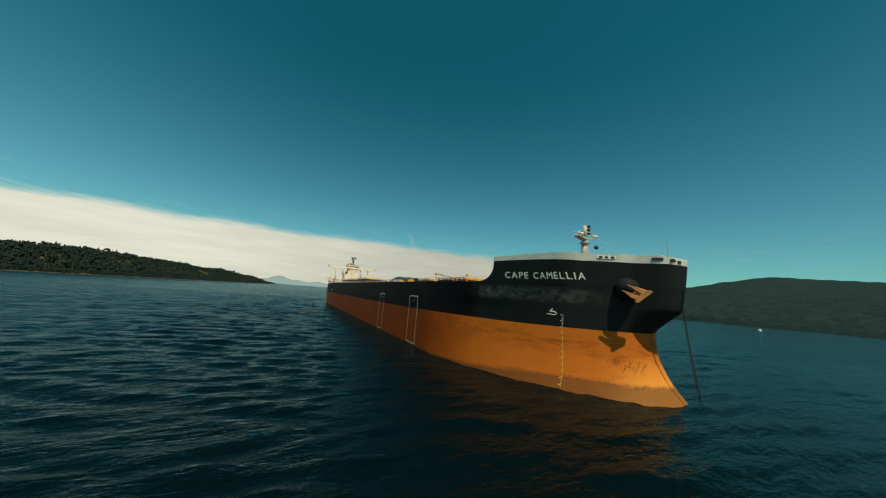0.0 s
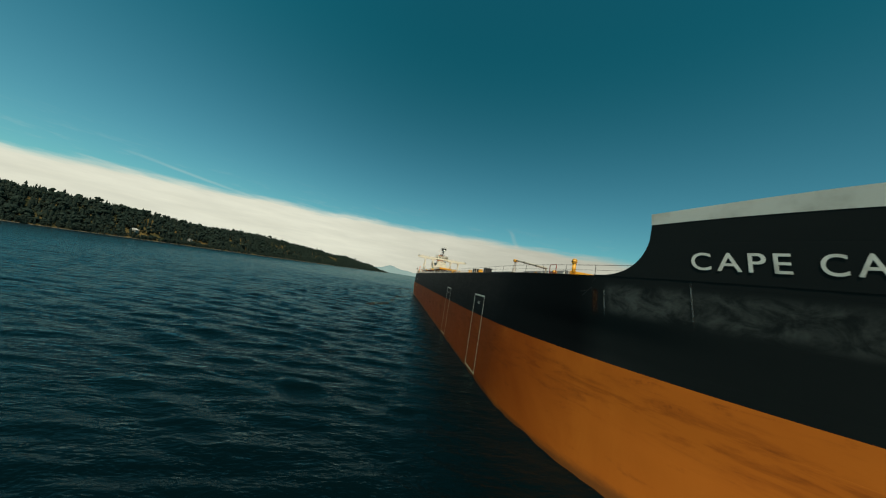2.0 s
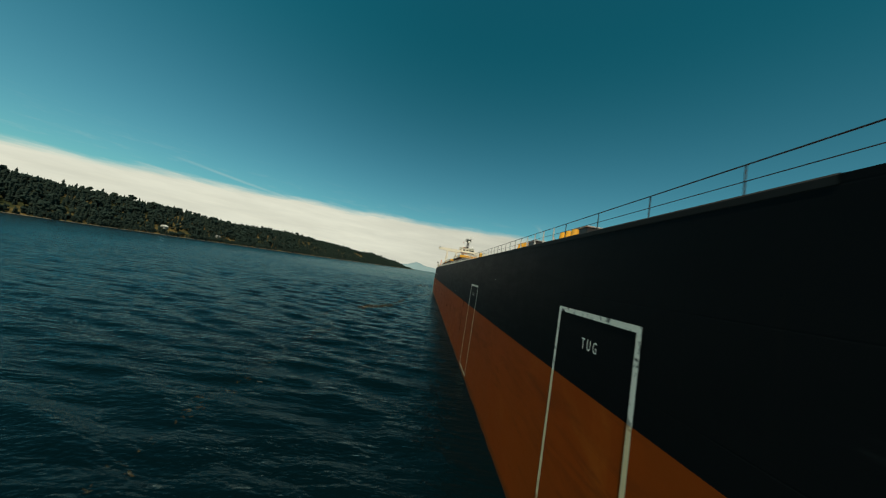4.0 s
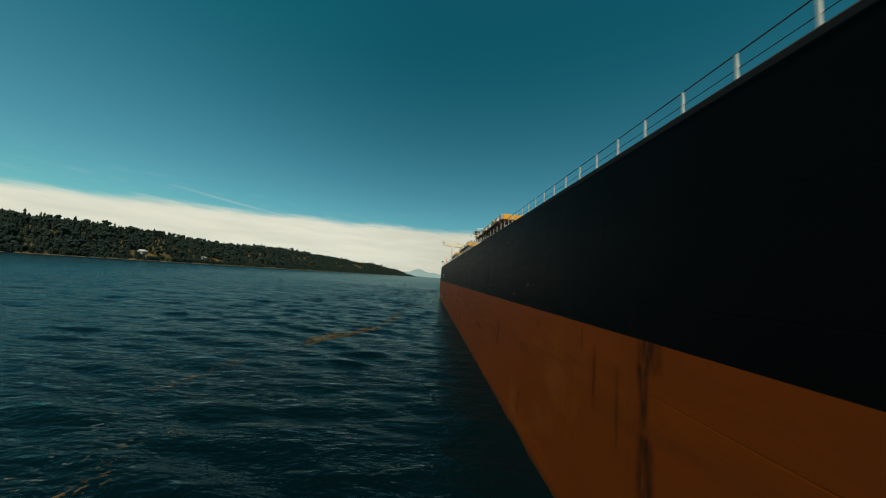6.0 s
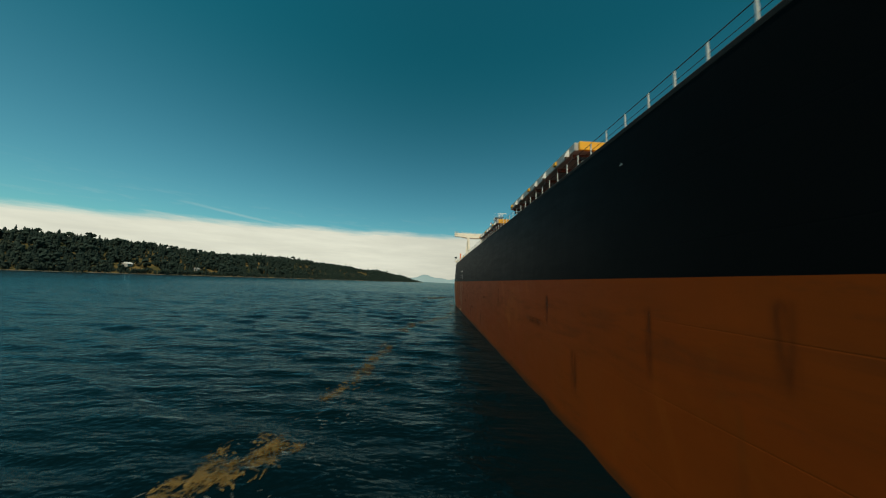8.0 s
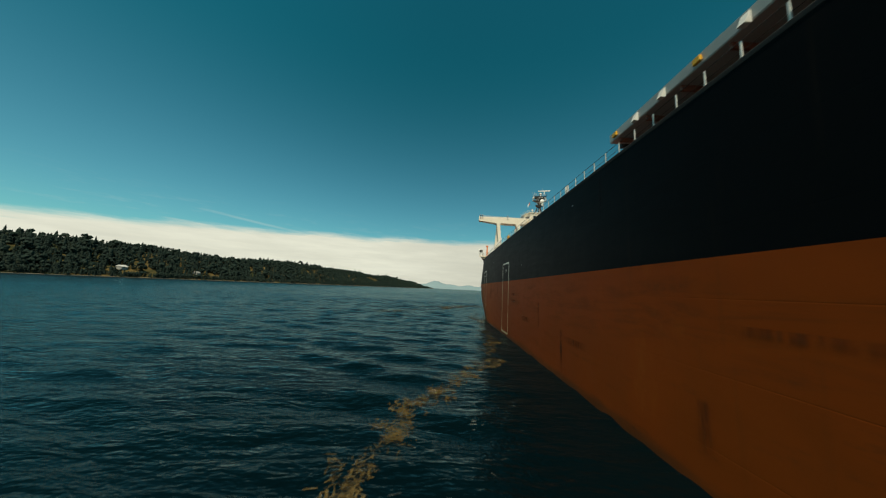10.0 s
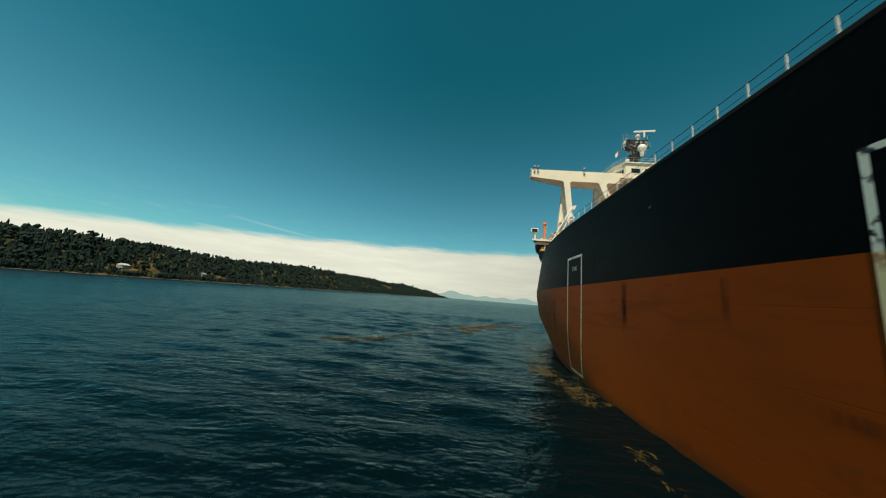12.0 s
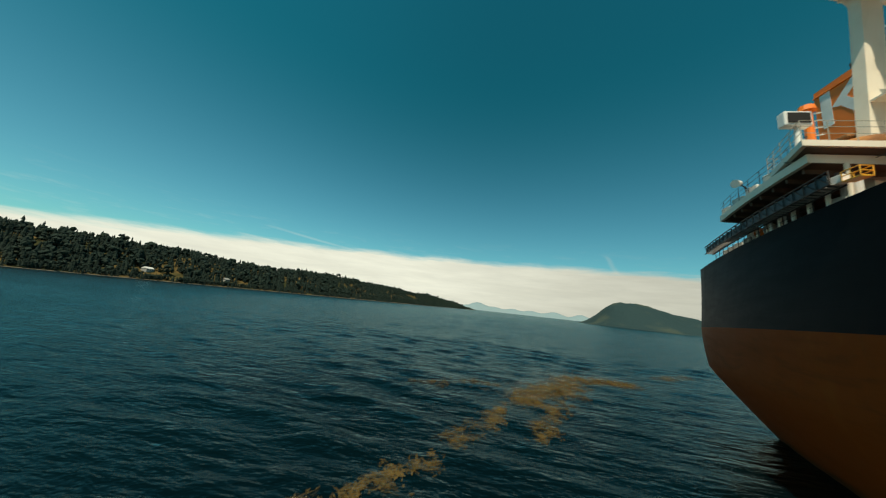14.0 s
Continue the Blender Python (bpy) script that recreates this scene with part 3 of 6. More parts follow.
def side_x(y, z):
    """Where the starboard side lies at a length y and height z: 0 is the flat side, MID the centre line."""
    stem = table(STEM, z)
    fore = 0.0
    u = (43 - y) / (43 - stem)
    if u > 0:
        bend = table(((-4, 1.6), (0, 1.6), (9, 1.52), (12, 1.50), (22, 1.85)), z)
        blunt = table(((-4, 0.64), (0, 0.64), (9, 0.57), (12, 0.585), (22, 0.60)), z)
        fore = HALF * (1 - max(0.0, 1 - min(1.0, u) ** bend) ** blunt)
        if z > 9.5 and 2.5 < fore < HALF - 0.5:
            low, high = 2.0, HALF
            for _ in range(26):
                fore = (low + high) / 2
                if shoulder_y(fore, z) > y:
                    low = fore
                else:
                    high = fore
    run = max(0.0, y - table(((-4, 232), (0, 236), (5, 243), (9, 245), (16, 242), (21, 242)), z))
    bend = table(((-4, 1.75), (0, 1.818), (5, 2.04), (9, 2.243), (16, 1.95), (21, 1.95)), z)
    aft = math.exp(table(((-4, -4.22), (0, -4.56), (5, -5.51), (9, -6.226), (16, -5.2), (21, -5.2)), z)) * run ** bend if run > 0 else 0.0
    return min(MID, fore + aft)


def boot(y):
    return 9.26 + 0.6 * math.exp(-max(0, y) / 25) + 0.2 * math.exp(-((y - 40) / 14) ** 2)


def deck_z(y):
    return DECK + 0.35 * max(0.0, (45 - y) / 45) + 0.2 * max(0.0, min(1.0, (y - 130) / 80)) - 0.4 * max(0.0, min(1.0, (y - 215) / 35))


def station_y(k, z):
    """Stations 0 to 90 from the stem to the transom at height z."""
    stem, end = table(STEM, z), table(TRANSOM, z)
    if k <= 34:
        return stem + (44 - stem) * (k / 34) ** 1.8
    if k <= 62:
        return 44 + (236 - 44) * (k - 34) / 28
    return 236 + (end - 236) * ((k - 62) / 28)


def shell_rows(low, high, steps, stations=range(91), both=True):
    rows = []
    for s in range(steps + 1):
        right = []
        for k in stations:
            z = 10.0
            for _ in range(6):
                y = station_y(k, z)
                z = low(y) + (high(y) - low(y)) * s / steps
            right.append((side_x(y, z), y, z))
        rows.append(right + [(2 * MID - x, y, z) for x, y, z in reversed(right)] + [right[0]] if both else right)
    return rows


ship = thing("cargo_ship", "large bulk carrier with black topsides and orange-red lower hull at anchor", "ship")
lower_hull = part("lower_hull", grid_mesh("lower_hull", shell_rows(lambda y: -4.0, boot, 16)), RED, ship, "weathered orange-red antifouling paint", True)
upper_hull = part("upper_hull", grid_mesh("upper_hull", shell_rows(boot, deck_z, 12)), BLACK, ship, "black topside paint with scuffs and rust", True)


def fore_top(y):
    if y < 22.8:
        return 20.58 + 0.22 * math.sin(math.pi * max(0.0, y / 22.8))
    return 20.58 - 3.88 * math.sqrt(max(0.0, 1 - (abs(y - 27.3) / 4.5) ** 2.6)) if y < 27.3 else 16.7


def strip_rows(low, high, steps, y_end, count=60):
    """Rows along the bow from the stem round to y_end, starboard and port."""
    rows = []
    for s in range(steps + 1):
        right = []
        for k in range(count + 1):
            z = 18.0
            for _ in range(5):
                stem = table(STEM, z)
                y = stem + (y_end - stem) * (k / count) ** 1.6
                z = low(y) + (high(y) - low(y)) * s / steps
            right.append((side_x(y, z), y, z))
        rows.append([(2 * MID - x, y, z) for x, y, z in reversed(right)] + right)
    return rows


def solid(ob, thick):
    mod = ob.modifiers.new("thickness", "SOLIDIFY")
    mod.thickness, mod.offset = thick, 0.0
    crisp = ob.modifiers.new("crisp_edges", "EDGE_SPLIT")
    crisp.split_angle = radians(45)
    return ob


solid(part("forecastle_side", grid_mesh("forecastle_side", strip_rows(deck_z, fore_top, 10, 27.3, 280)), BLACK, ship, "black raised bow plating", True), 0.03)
solid(part("bulwark", grid_mesh("bulwark", strip_rows(fore_top, lambda y: 21.5 + 0.52 * math.sin(math.pi * min(1, max(0, y / 22.8)) ** 0.6) - 0.12 * ease(y, 12, 22.8), 3, 22.79)), BULWARK, ship, "pale grey bulwark band round the bow", True), 0.06)


def deck_plate(name, z, y0, y1, mat, count=70, inset=0.12):
    rows = []
    for k in range(count + 1):
        y = y0 + (y1 - y0) * k / count
        zz = z(y)
        x = side_x(y, zz) + inset
        rows.append([(x, y, zz), (2 * MID - x, y, zz)])
    return solid(part(name, grid_mesh(name, rows), mat, ship), 0.06)


deck_plate("main_deck", lambda y: deck_z(y) - 0.05, 4, 290.6, DECKRED, 140)
deck_plate("forecastle_deck", lambda y: 19.7, 1.2, 23.0, DECKRED, 40)
boxed("forecastle_bulkhead", (5.5, 22.9, 16.6), (39.5, 23.1, 19.68), CREAM, ship)

# ---- markings on the ship's side ----
def on_side(y, z, out=0.03):
    return (side_x(y, z) - out, y, z)


def side_patch(name, y0, y1, z0, z1, mat, parent, label="", out=0.03):
    """A coat of paint on the side between two lengths and heights."""
    ny, nz = max(1, round(abs(y1 - y0) / 0.5)), max(1, round(abs(z1 - z0) / 0.5))
    rows = [[on_side(y0 + (y1 - y0) * a / ny, z0 + (z1 - z0) * b / nz, out) for a in range(ny + 1)] for b in range(nz + 1)]
    return part(name, grid_mesh(name, rows), mat, parent, label)


def lettering(name, text, y0, width, z0, height, mat, parent, label, lean=0.0, bold=0.014, gap=0.17):
    """Painted capitals, each a part of its own, that start at y0 and run forward over the given width."""
    glyphs = []
    for letter in text:
        curve = bpy.data.curves.new(name, "FONT")
        curve.body, curve.size = letter, 1.0
        ob = bpy.data.objects.new(name, curve)
        scene.collection.objects.link(ob)
        mesh = bpy.data.meshes.new_from_object(ob.evaluated_get(bpy.context.evaluated_depsgraph_get()))
        bpy.data.objects.remove(ob)
        us, vs = [v.co.x for v in mesh.vertices], [v.co.y for v in mesh.vertices]
        glyphs.append((mesh, min(us), max(us) - min(us), min(vs), max(vs) - min(vs)))
    total = sum(g[2] + bold for g in glyphs) + gap * (len(glyphs) - 1)
    at = 0.0
    for mesh, u0, wide, v0, tall in glyphs:
        points, faces = [], []
        for k, (du, dv) in enumerate(((0, 0), (1, 0), (0, 1), (1, 1), (0.5, 0.5))):
            first = len(points)
            for v in mesh.vertices:
                u = (at + v.co.x - u0 + du * bold) / total
                w = (v.co.y - v0 + dv * bold) / (tall + bold)
                points.append(on_side(y0 - width * u, z0 + lean * u + height * w, 0.044 + 0.002 * k))
            faces += [[first + i for i in p.vertices] for p in mesh.polygons]
        bold_mesh = bpy.data.meshes.new(name)
        bold_mesh.from_pydata(points, [], faces)
        bold_mesh.update()
        part(name, bold_mesh, mat, parent, label)
        at += wide + bold + gap


lettering("name_letter", "CAPE", 20.62, 3.93, 17.42, 1.12, MARKING, upper_hull, "large white painted capital")
lettering("name_letter", "CAMELLIA", 15.85, 6.25, 17.42, 1.12, MARKING, upper_hull, "large white painted capital", 0.28)


def chipped(name, colour, under):
    """Old marking paint that has flaked off in places down to the hull colour."""
    def build(n, p):
        flake = n.math("MULTIPLY", n.smooth(n.noise(p, 1.7, 6, 0.7), 0.545, 0.60), n.smooth(n.noise(p, 0.22, 2, 0.5), 0.40, 0.55))
        grime = n.noise(p, 5.0, 3, 0.6)
        return n.mix(flake, n.mix(n.math("MULTIPLY", grime, 0.35), colour, tuple(c * 0.45 for c in colour)), under), grime, 0.004

    return material(name, build, 0.6)


OLDMARK = chipped("yellowed_white", (0.80, 0.62, 0.36), (0.28, 0.055, 0.006))
FRAMEMARK = chipped("chipped_white", (0.84, 0.80, 0.70), (0.006, 0.007, 0.008))


def tug_mark(y0, y1, hull_top, gap):
    """A white frame on the side with a word in its upper part: two uprights, a top and a foot bar."""
    bar = 0.24
    for a, b in ((y0, y0 + bar), (y1 - bar, y1)):
        side_patch("tug_frame_bar", a, b, boot((a + b) / 2), hull_top, FRAMEMARK, upper_hull, "chipped white paint")
        side_patch("tug_frame_bar", a, b, 0.45, boot((a + b) / 2), OLDMARK, lower_hull, "chipped yellowed paint")
    side_patch("tug_frame_bar", y0 + bar, y1 - bar, hull_top - bar, hull_top, FRAMEMARK, upper_hull, "chipped white paint")
    side_patch("tug_frame_bar", y0 + bar, y1 - bar, 0.45, 0.45 + bar, OLDMARK, lower_hull, "chipped yellowed paint")
    mid = (y0 + y1) / 2
    lettering("tug_letter", "TUG", mid + gap / 2 - 0.1, gap, hull_top - 1.58, 0.46, MARKING, upper_hull, "white stencilled capital", 0.0, 0.004, 0.42)


for y0, y1, top in ((49.5, 55.5, 12.72), (79.47, 85.1, 12.5), (215.35, 220.5, 12.48), (241.4, 245.4, 12.40)):
    tug_mark(y0, y1, top, 1.15)


OCHRE = painted("yellowed_marking", (0.80, 0.50, 0.10), (0.50, 0.22, 0.03), 0.5, 0.6, 0, 3)


def draught_marks(top):
    """The scale of the draught: long strokes each metre, short ones each fifth."""
    for k in range(57):
        z = top - 0.2 * k
        if z < 0.15:
            break
        y = table(((-1, 12.2), (2.9, 12.56), (6.2, 12.95), (9.6, 13.05), (11.7, 12.75)), z)
        wide = 0.42 if k % 5 == 0 else 0.14
        part_of = upper_hull if z > boot(y) + 0.1 else lower_hull
        side_patch("draught_mark", y - 0.08, y - 0.08 + wide, z - 0.032, z + 0.032, MARKING if part_of == upper_hull else OCHRE, part_of, "", 0.05)


draught_marks(11.66)


def bulb_mark():
    """The hooked sign that warns of a bulb below the water."""
    spots = [(13.4, 12.63), (13.85, 12.12), (13.35, 12.14), (13.12, 12.0), (13.04, 11.82), (13.14, 11.66), (13.35, 11.6), (14.3, 11.64)]
    bm = B()
    for (ya, za), (yb, zb) in zip(spots, spots[1:]):
        a, b = Vector(on_side(ya + 0.48, za - 0.04, 0.0)), Vector(on_side(yb + 0.48, zb - 0.04, 0.0))
        rod(bm, a, b, 0.055, sides=6)
    part("bulb_mark", bm, MARKING, upper_hull, "white hooked mark")


bulb_mark()

RUN = stain_material("rust_run", (0.045, 0.020, 0.010), (0.11, 0.040, 0.014), 0.6)
for y, z0, z1, wide in ((26.8, 12.9, 15.6, 0.8), (116.9, 9.3, 14.9, 0.5), (116.2, 9.6, 12.2, 0.9), (238.5, 9.6, 14.8, 0.4), (93.2, 12.0, 14.8, 0.12), (208.4, 10.3, 15.6, 0.12), (60.2, 13.4, 16.2, 0.12), (186.0, 12.6, 16.3, 0.14)):
    side_patch("rust_streak", y, y + wide, z0, z1, RUN, upper_hull, "rust run", 0.012)
SOOT = stain_material("dark_smear", (0.10, 0.028, 0.008), (0.16, 0.040, 0.010), 0.6)
for y, z0, z1, wide in ((103.1, 0.6, 3.1, 0.7), (99.9, 8.1, 8.7, 0.5), (131.0, 6.0, 8.8, 0.8), (135.8, 4.8, 8.2, 0.6), (93.5, 5.2, 8.6, 0.4), (92.0, 4.4, 8.2, 0.35), (94.6, 7.6, 9.1, 0.3), (163.8, 5.2, 8.4, 0.8), (199.2, 3.2, 6.6, 0.9), (142.0, 2.0, 5.0, 1.2), (110.0, 4.0, 7.2, 1.0), (178.0, 1.2, 3.6, 1.0), (225.2, 6.4, 9.0, 0.6), (250.0, 3.0, 8.2, 0.9)):
    side_patch("dark_streak", y, y + wide, z0, z1, SOOT, lower_hull, "dark smear", 0.012)


scratch = random.Random(21)
CHAFE = stain_material("anchor_chafe", (0.140, 0.042, 0.010), (0.200, 0.060, 0.012), 0.26)
for k in range(90):
    y = scratch.uniform(4.6, 7.6) if k % 3 else scratch.uniform(7.0, 10.4)
    z = 2.7 + 0.40 * (y - 4.4) + scratch.uniform(-0.2, 1.6) * (1 if y < 7.6 else 0.5)
    side_patch("chafe_mark", y, y + scratch.uniform(0.06, 0.2), z, z + scratch.uniform(0.7, 1.9), CHAFE, lower_hull, "dark chafe", 0.014)
GRIME = stain_material("black_smear", (0.030, 0.014, 0.008), (0.060, 0.022, 0.010), 0.95)
for y, z0, z1, wide in ((89.8, 8.1, 9.4, 1.5), (90.5, 6.0, 8.6, 0.75), (90.2, 3.4, 6.4, 1.0), (146.6, 5.5, 8.2, 0.8), (192.8, 0.3, 4.5, 0.7), (233.4, 5.2, 9.2, 0.9)):
    side_patch("dark_streak", y, y + wide, z0, z1, GRIME, lower_hull, "black smear", 0.016)
for y, z, long, high in ((209.6, 5.8, 4.5, 0.5), (210.2, 6.8, 3.6, 0.5), (202.5, 3.6, 5.0, 0.8), (219.8, 3.9, 2.8, 0.6), (118.0, 4.6, 6.0, 0.6), (147.0, 5.4, 5.0, 0.7), (172.0, 6.2, 6.0, 0.5), (188.0, 3.2, 5.0, 0.7)):
    side_patch("dark_scuff", y, y + long, z, z + high, SOOT, lower_hull, "dark scuff", 0.016)
PALESEAM = stain_material("pale_scrape", (0.10, 0.11, 0.11), (0.22, 0.24, 0.24), 0.9)
for y, z0, z1, wide in ((26.3, 13.2, 15.6, 0.16), (20.68, 13.2, 16.7, 0.14)):
    side_patch("pale_scrape", y, y + wide, z0, z1, PALESEAM, upper_hull, "pale scraped weld", 0.02)
SCRAPE = painted("grey_scrape", (0.030, 0.034, 0.034), (0.008, 0.009, 0.010), 0.95, 0.7, 0, 5)
bm = B()  # a forked scrape left by a falling wire
for line in (((27.1, 16.45), (27.5, 15.95), (27.45, 15.6), (27.95, 15.2), (28.4, 14.75)), ((27.95, 15.2), (28.3, 15.16), (28.6, 15.1))):
    for (ya, za), (yb, zb) in zip(line, line[1:]):
        bm.faces.new([bm.verts.new(on_side(u, v, 0.025)) for u, v in ((ya, za), (yb, zb), (yb, zb + 0.05), (ya, za + 0.035))])
part("forked_scrape", bm, SCRAPE, upper_hull, "pale forked scrape")
FLECK = painted("pale_fleck", (0.55, 0.58, 0.56), (0.25, 0.26, 0.25), 0.6, 0.6)
for y, z in ((70.4, 13.6), (102.4, 10.8), (105.6, 9.95), (108.8, 14.7), (137.5, 14.75), (190.4, 15.05), (207.2, 11.2), (230.4, 13.8)):
    bm = B()  # a bird-shaped scrape: two slanting strokes
    for dy, dz, lean in ((0.0, 0.0, 0.10), (0.115, 0.035, -0.07)):
        corners = [on_side(y + dy + u, z + dz + v, 0.02) for u, v in ((0, 0), (0.13, lean * 0.6), (0.13, lean * 0.6 + 0.05), (0.015, 0.035))]
        bm.faces.new([bm.verts.new(c) for c in corners])
    part("paint_fleck", bm, FLECK, upper_hull)


# ---- rails, fairleads and gear along the deck edge ----
def post_mesh():
    bm = B()
    box(bm, (-0.03, -0.045, 0), (0.03, 0.045, 0.96), 0.012)
    prism(bm, [(0.035, 0.0), (0.22, 0.0), (0.035, 0.45)], "y", -0.012, 0.012)
    mesh = bpy.data.meshes.new("rail_post")
    bm.to_mesh(mesh)
    bm.free()
    return mesh


POST = post_mesh()
RAIL_KNOTS = ((24.25, 35), (80.99, 3), (86.31, 3), (91.29, 4), (97.69, 3), (102.62, 4), (108.81, 1), (110.03, 2), (113.22, 3), (118.65, 8), (131.65, 1), (133.22, 2), (136.06, 32), (187.38, 2), (190.60, 5), (198.99, 3), (203.12, 26), (244.72, 1))
RAIL_Y = [a + (b - a) * k / n for (a, n), (b, _) in zip(RAIL_KNOTS, RAIL_KNOTS[1:]) for k in range(n)] + [244.72]  # the spacing changes with the frames below


def rail_x(y, side):
    x = side_x(y, deck_z(y)) + 0.28
    return x if side == 0 else 2 * MID - x


for side, y in itertools.product((0, 1), RAIL_Y):
    if side == 1 and y < 80:
        continue
    if y < 57:
        if int(y / 1.6) % 2:
            rodded("rail_post", (rail_x(y, side), y, deck_z(y) - 0.02), (rail_x(y, side), y, deck_z(y) + 0.96), 0.022, STEEL, ship, "", None, 6)
        continue
    ob = part("rail_post", POST, PALE, ship)
    ob.matrix_basis = pose(rail_x(y, side), y, deck_z(y) - 0.02, 0, 0, 0 if side == 0 else 180)
for side in (0, 1):
    for high, r in ((0.95, 0.020), (0.50, 0.013)):
        line = [(rail_x(y, side), y, deck_z(y) + high) for y in RAIL_Y[::4]]
        if high > 0.9:
            line += [(rail_x(y, side), y, deck_z(y) + z) for y, z in ((246.0, high), (266.0, 1.5))]
        part("rail_wire", tube(line, r), STEEL, ship)

GUNWALE = painted("rust_brown_gunwale", (0.006, 0.005, 0.004), (0.016, 0.009, 0.006), 0.6, 0.85, 0, 0.6)
rows = [[on_side(y, deck_z(y) + dz, out) for y in np.linspace(45, 262, 110)] for dz, out in ((-0.22, 0.0), (-0.20, 0.02), (-0.02, 0.03), (0.03, 0.0), (0.03, -0.25))]
part("gunwale", grid_mesh("gunwale", rows), GUNWALE, upper_hull, "rust-brown rounded deck edge")


def double_posts(y):
    """Two stout white bitts close together behind the rail."""
    for dy in (0, 0.42):
        rodded("bitt", (0.55, y + dy, deck_z(y)), (0.55, y + dy, deck_z(y) + 1.12), 0.095, PALE, ship, "white mooring bitt")


for y in (84.9, 127.2, 192.9, 213.7):
    double_posts(y)


def fairlead(y):
    """A yellow panama fairlead on the deck edge: a squarish rounded ring on a foot."""
    z = deck_z(y)
    rows = []
    for k in range(25):
        a = 2 * math.pi * k / 24
        u, v = math.copysign(abs(math.cos(a)) ** 0.55, math.cos(a)), math.copysign(abs(math.sin(a)) ** 0.55, math.sin(a))
        rows.append([(0.26 + 0.17 * math.sin(b), y + u * (0.33 + 0.11 * math.cos(b)), z + 0.38 + v * (0.25 + 0.11 * math.cos(b))) for b in np.linspace(0, 2 * math.pi, 11)])
    ring = part("fairlead", grid_mesh("fairlead", rows), YELLOW, ship, "yellow ring fairlead", True)
    boxed("foot", (0.05, y - 0.55, z - 0.04), (0.5, y + 0.55, z + 0.08), YELLOW, ring, "", 0.02)


for y in (83.0, 217.6):
    fairlead(y)


def yellow_vent(x, y, high):
    """A slim mushroom ventilator: a flanged pipe, a collar, a domed head."""
    z = deck_z(y)
    bm = rod(B(), (x, y, z), (x, y, z + high - 0.5), 0.18, sides=16)
    rod(bm, (x, y, z), (x, y, z + 0.10), 0.28, sides=16)
    post = part("vent_post", bm, YELLOW, ship, "yellow ventilator post", True)
    bm = rod(B(), (x, y, z + high - 0.5), (x, y, z + high - 0.42), 0.18, 0.25, sides=16)
    rod(bm, (x, y, z + high - 0.42), (x, y, z + high - 0.14), 0.25, 0.25, sides=16)
    rod(bm, (x, y, z + high - 0.14), (x, y, z + high), 0.25, 0.13, sides=16)
    part("vent_head", bm, YELLOW, post, "", True)
    rodded("hand_wheel", (x - 0.27, y, z + high - 0.28), (x - 0.24, y, z + high - 0.28), 0.12, STEEL, post, "dark hand wheel", None, 12)


yellow_vent(2.75, 30.6, 1.66)
yellow_vent(9.5, 46.5, 1.9)


def gate_frame():
    bm = B()
    z = deck_z(32)
    for y in (31.75, 33.0):
        box(bm, (1.5, y - 0.035, z), (1.56, y + 0.035, z + 0.95), 0.01)
    box(bm, (1.5, 31.70, z + 0.89), (1.56, 33.05, z + 0.96), 0.01)
    box(bm, (1.5, 31.70, z + 0.06), (1.56, 33.05, z + 0.13), 0.01)
    part("ladder_gate", bm, REDFRAME, ship, "red steel gate frame")


gate_frame()


def deck_boom():
    """A long grey boom that rests on a slim capped post and slopes down along the deck."""
    z = deck_z(45)
    post = rodded("boom_post", (2.6, 45.35, z - 0.03), (2.6, 45.35, 18.5), 0.16, PALE, ship, "slim pale boom rest", 0.13)
    boxed("saddle", (2.3, 45.1, 18.5), (2.9, 45.6, 18.85), YELLOW, post, "yellow cap", 0.04)
    for dx in (-0.42, 0.42):
        rodded("stay", (2.6 + dx, 45.35, z), (2.6 + 0.3 * dx, 45.35, z + 1.2), 0.04, PALE, post, "", None, 6)
    head, heel = Vector((2.6, 45.2, 18.72)), Vector((3.8, 38.1, 17.62))
    boom = part("cargo_boom", rod(B(), head, heel, 0.10, 0.13, 10), MASTGREY, ship, "grey tubular boom", True)
    rodded("heel_post", (3.8, 38.2, z - 0.03), (3.8, 38.2, 17.6), 0.09, MASTGREY, boom, "", None, 10)
    for t in (0.3, 0.7):
        at = head.lerp(heel, t)
        rodded("clamp_band", at, at + Vector((0.02, -0.18, -0.027)), 0.145, STEEL, boom, "", None, 10)


def mooring_gear(y):
    """Yellow roller fairleads with a dark winch box behind them, by the fore hatches."""
    z = deck_z(y)
    base = boxed("roller_base", (0.5, y - 1.1, z - 0.02), (1.3, y + 1.1, z + 0.22), YELLOW, ship, "yellow roller fairlead bed", 0.04)
    for dy in (-0.75, 0.0, 0.75):
        rodded("roller", (0.9, y + dy, z + 0.22), (0.9, y + dy, z + 0.72), 0.24, YELLOW, base, "yellow roller", 0.2, 14)
    box_ob = boxed("winch_box", (1.9, y - 0.2, z - 0.02), (3.0, y + 1.6, z + 1.15), STEEL, ship, "dark steel control box", 0.06)
    boxed("lid", (1.85, y - 0.25, z + 1.15), (3.05, y + 1.65, z + 1.24), GREY, box_ob, "", 0.02)


for y in (57.5, 66.0):
    mooring_gear(y)
deck_boom()


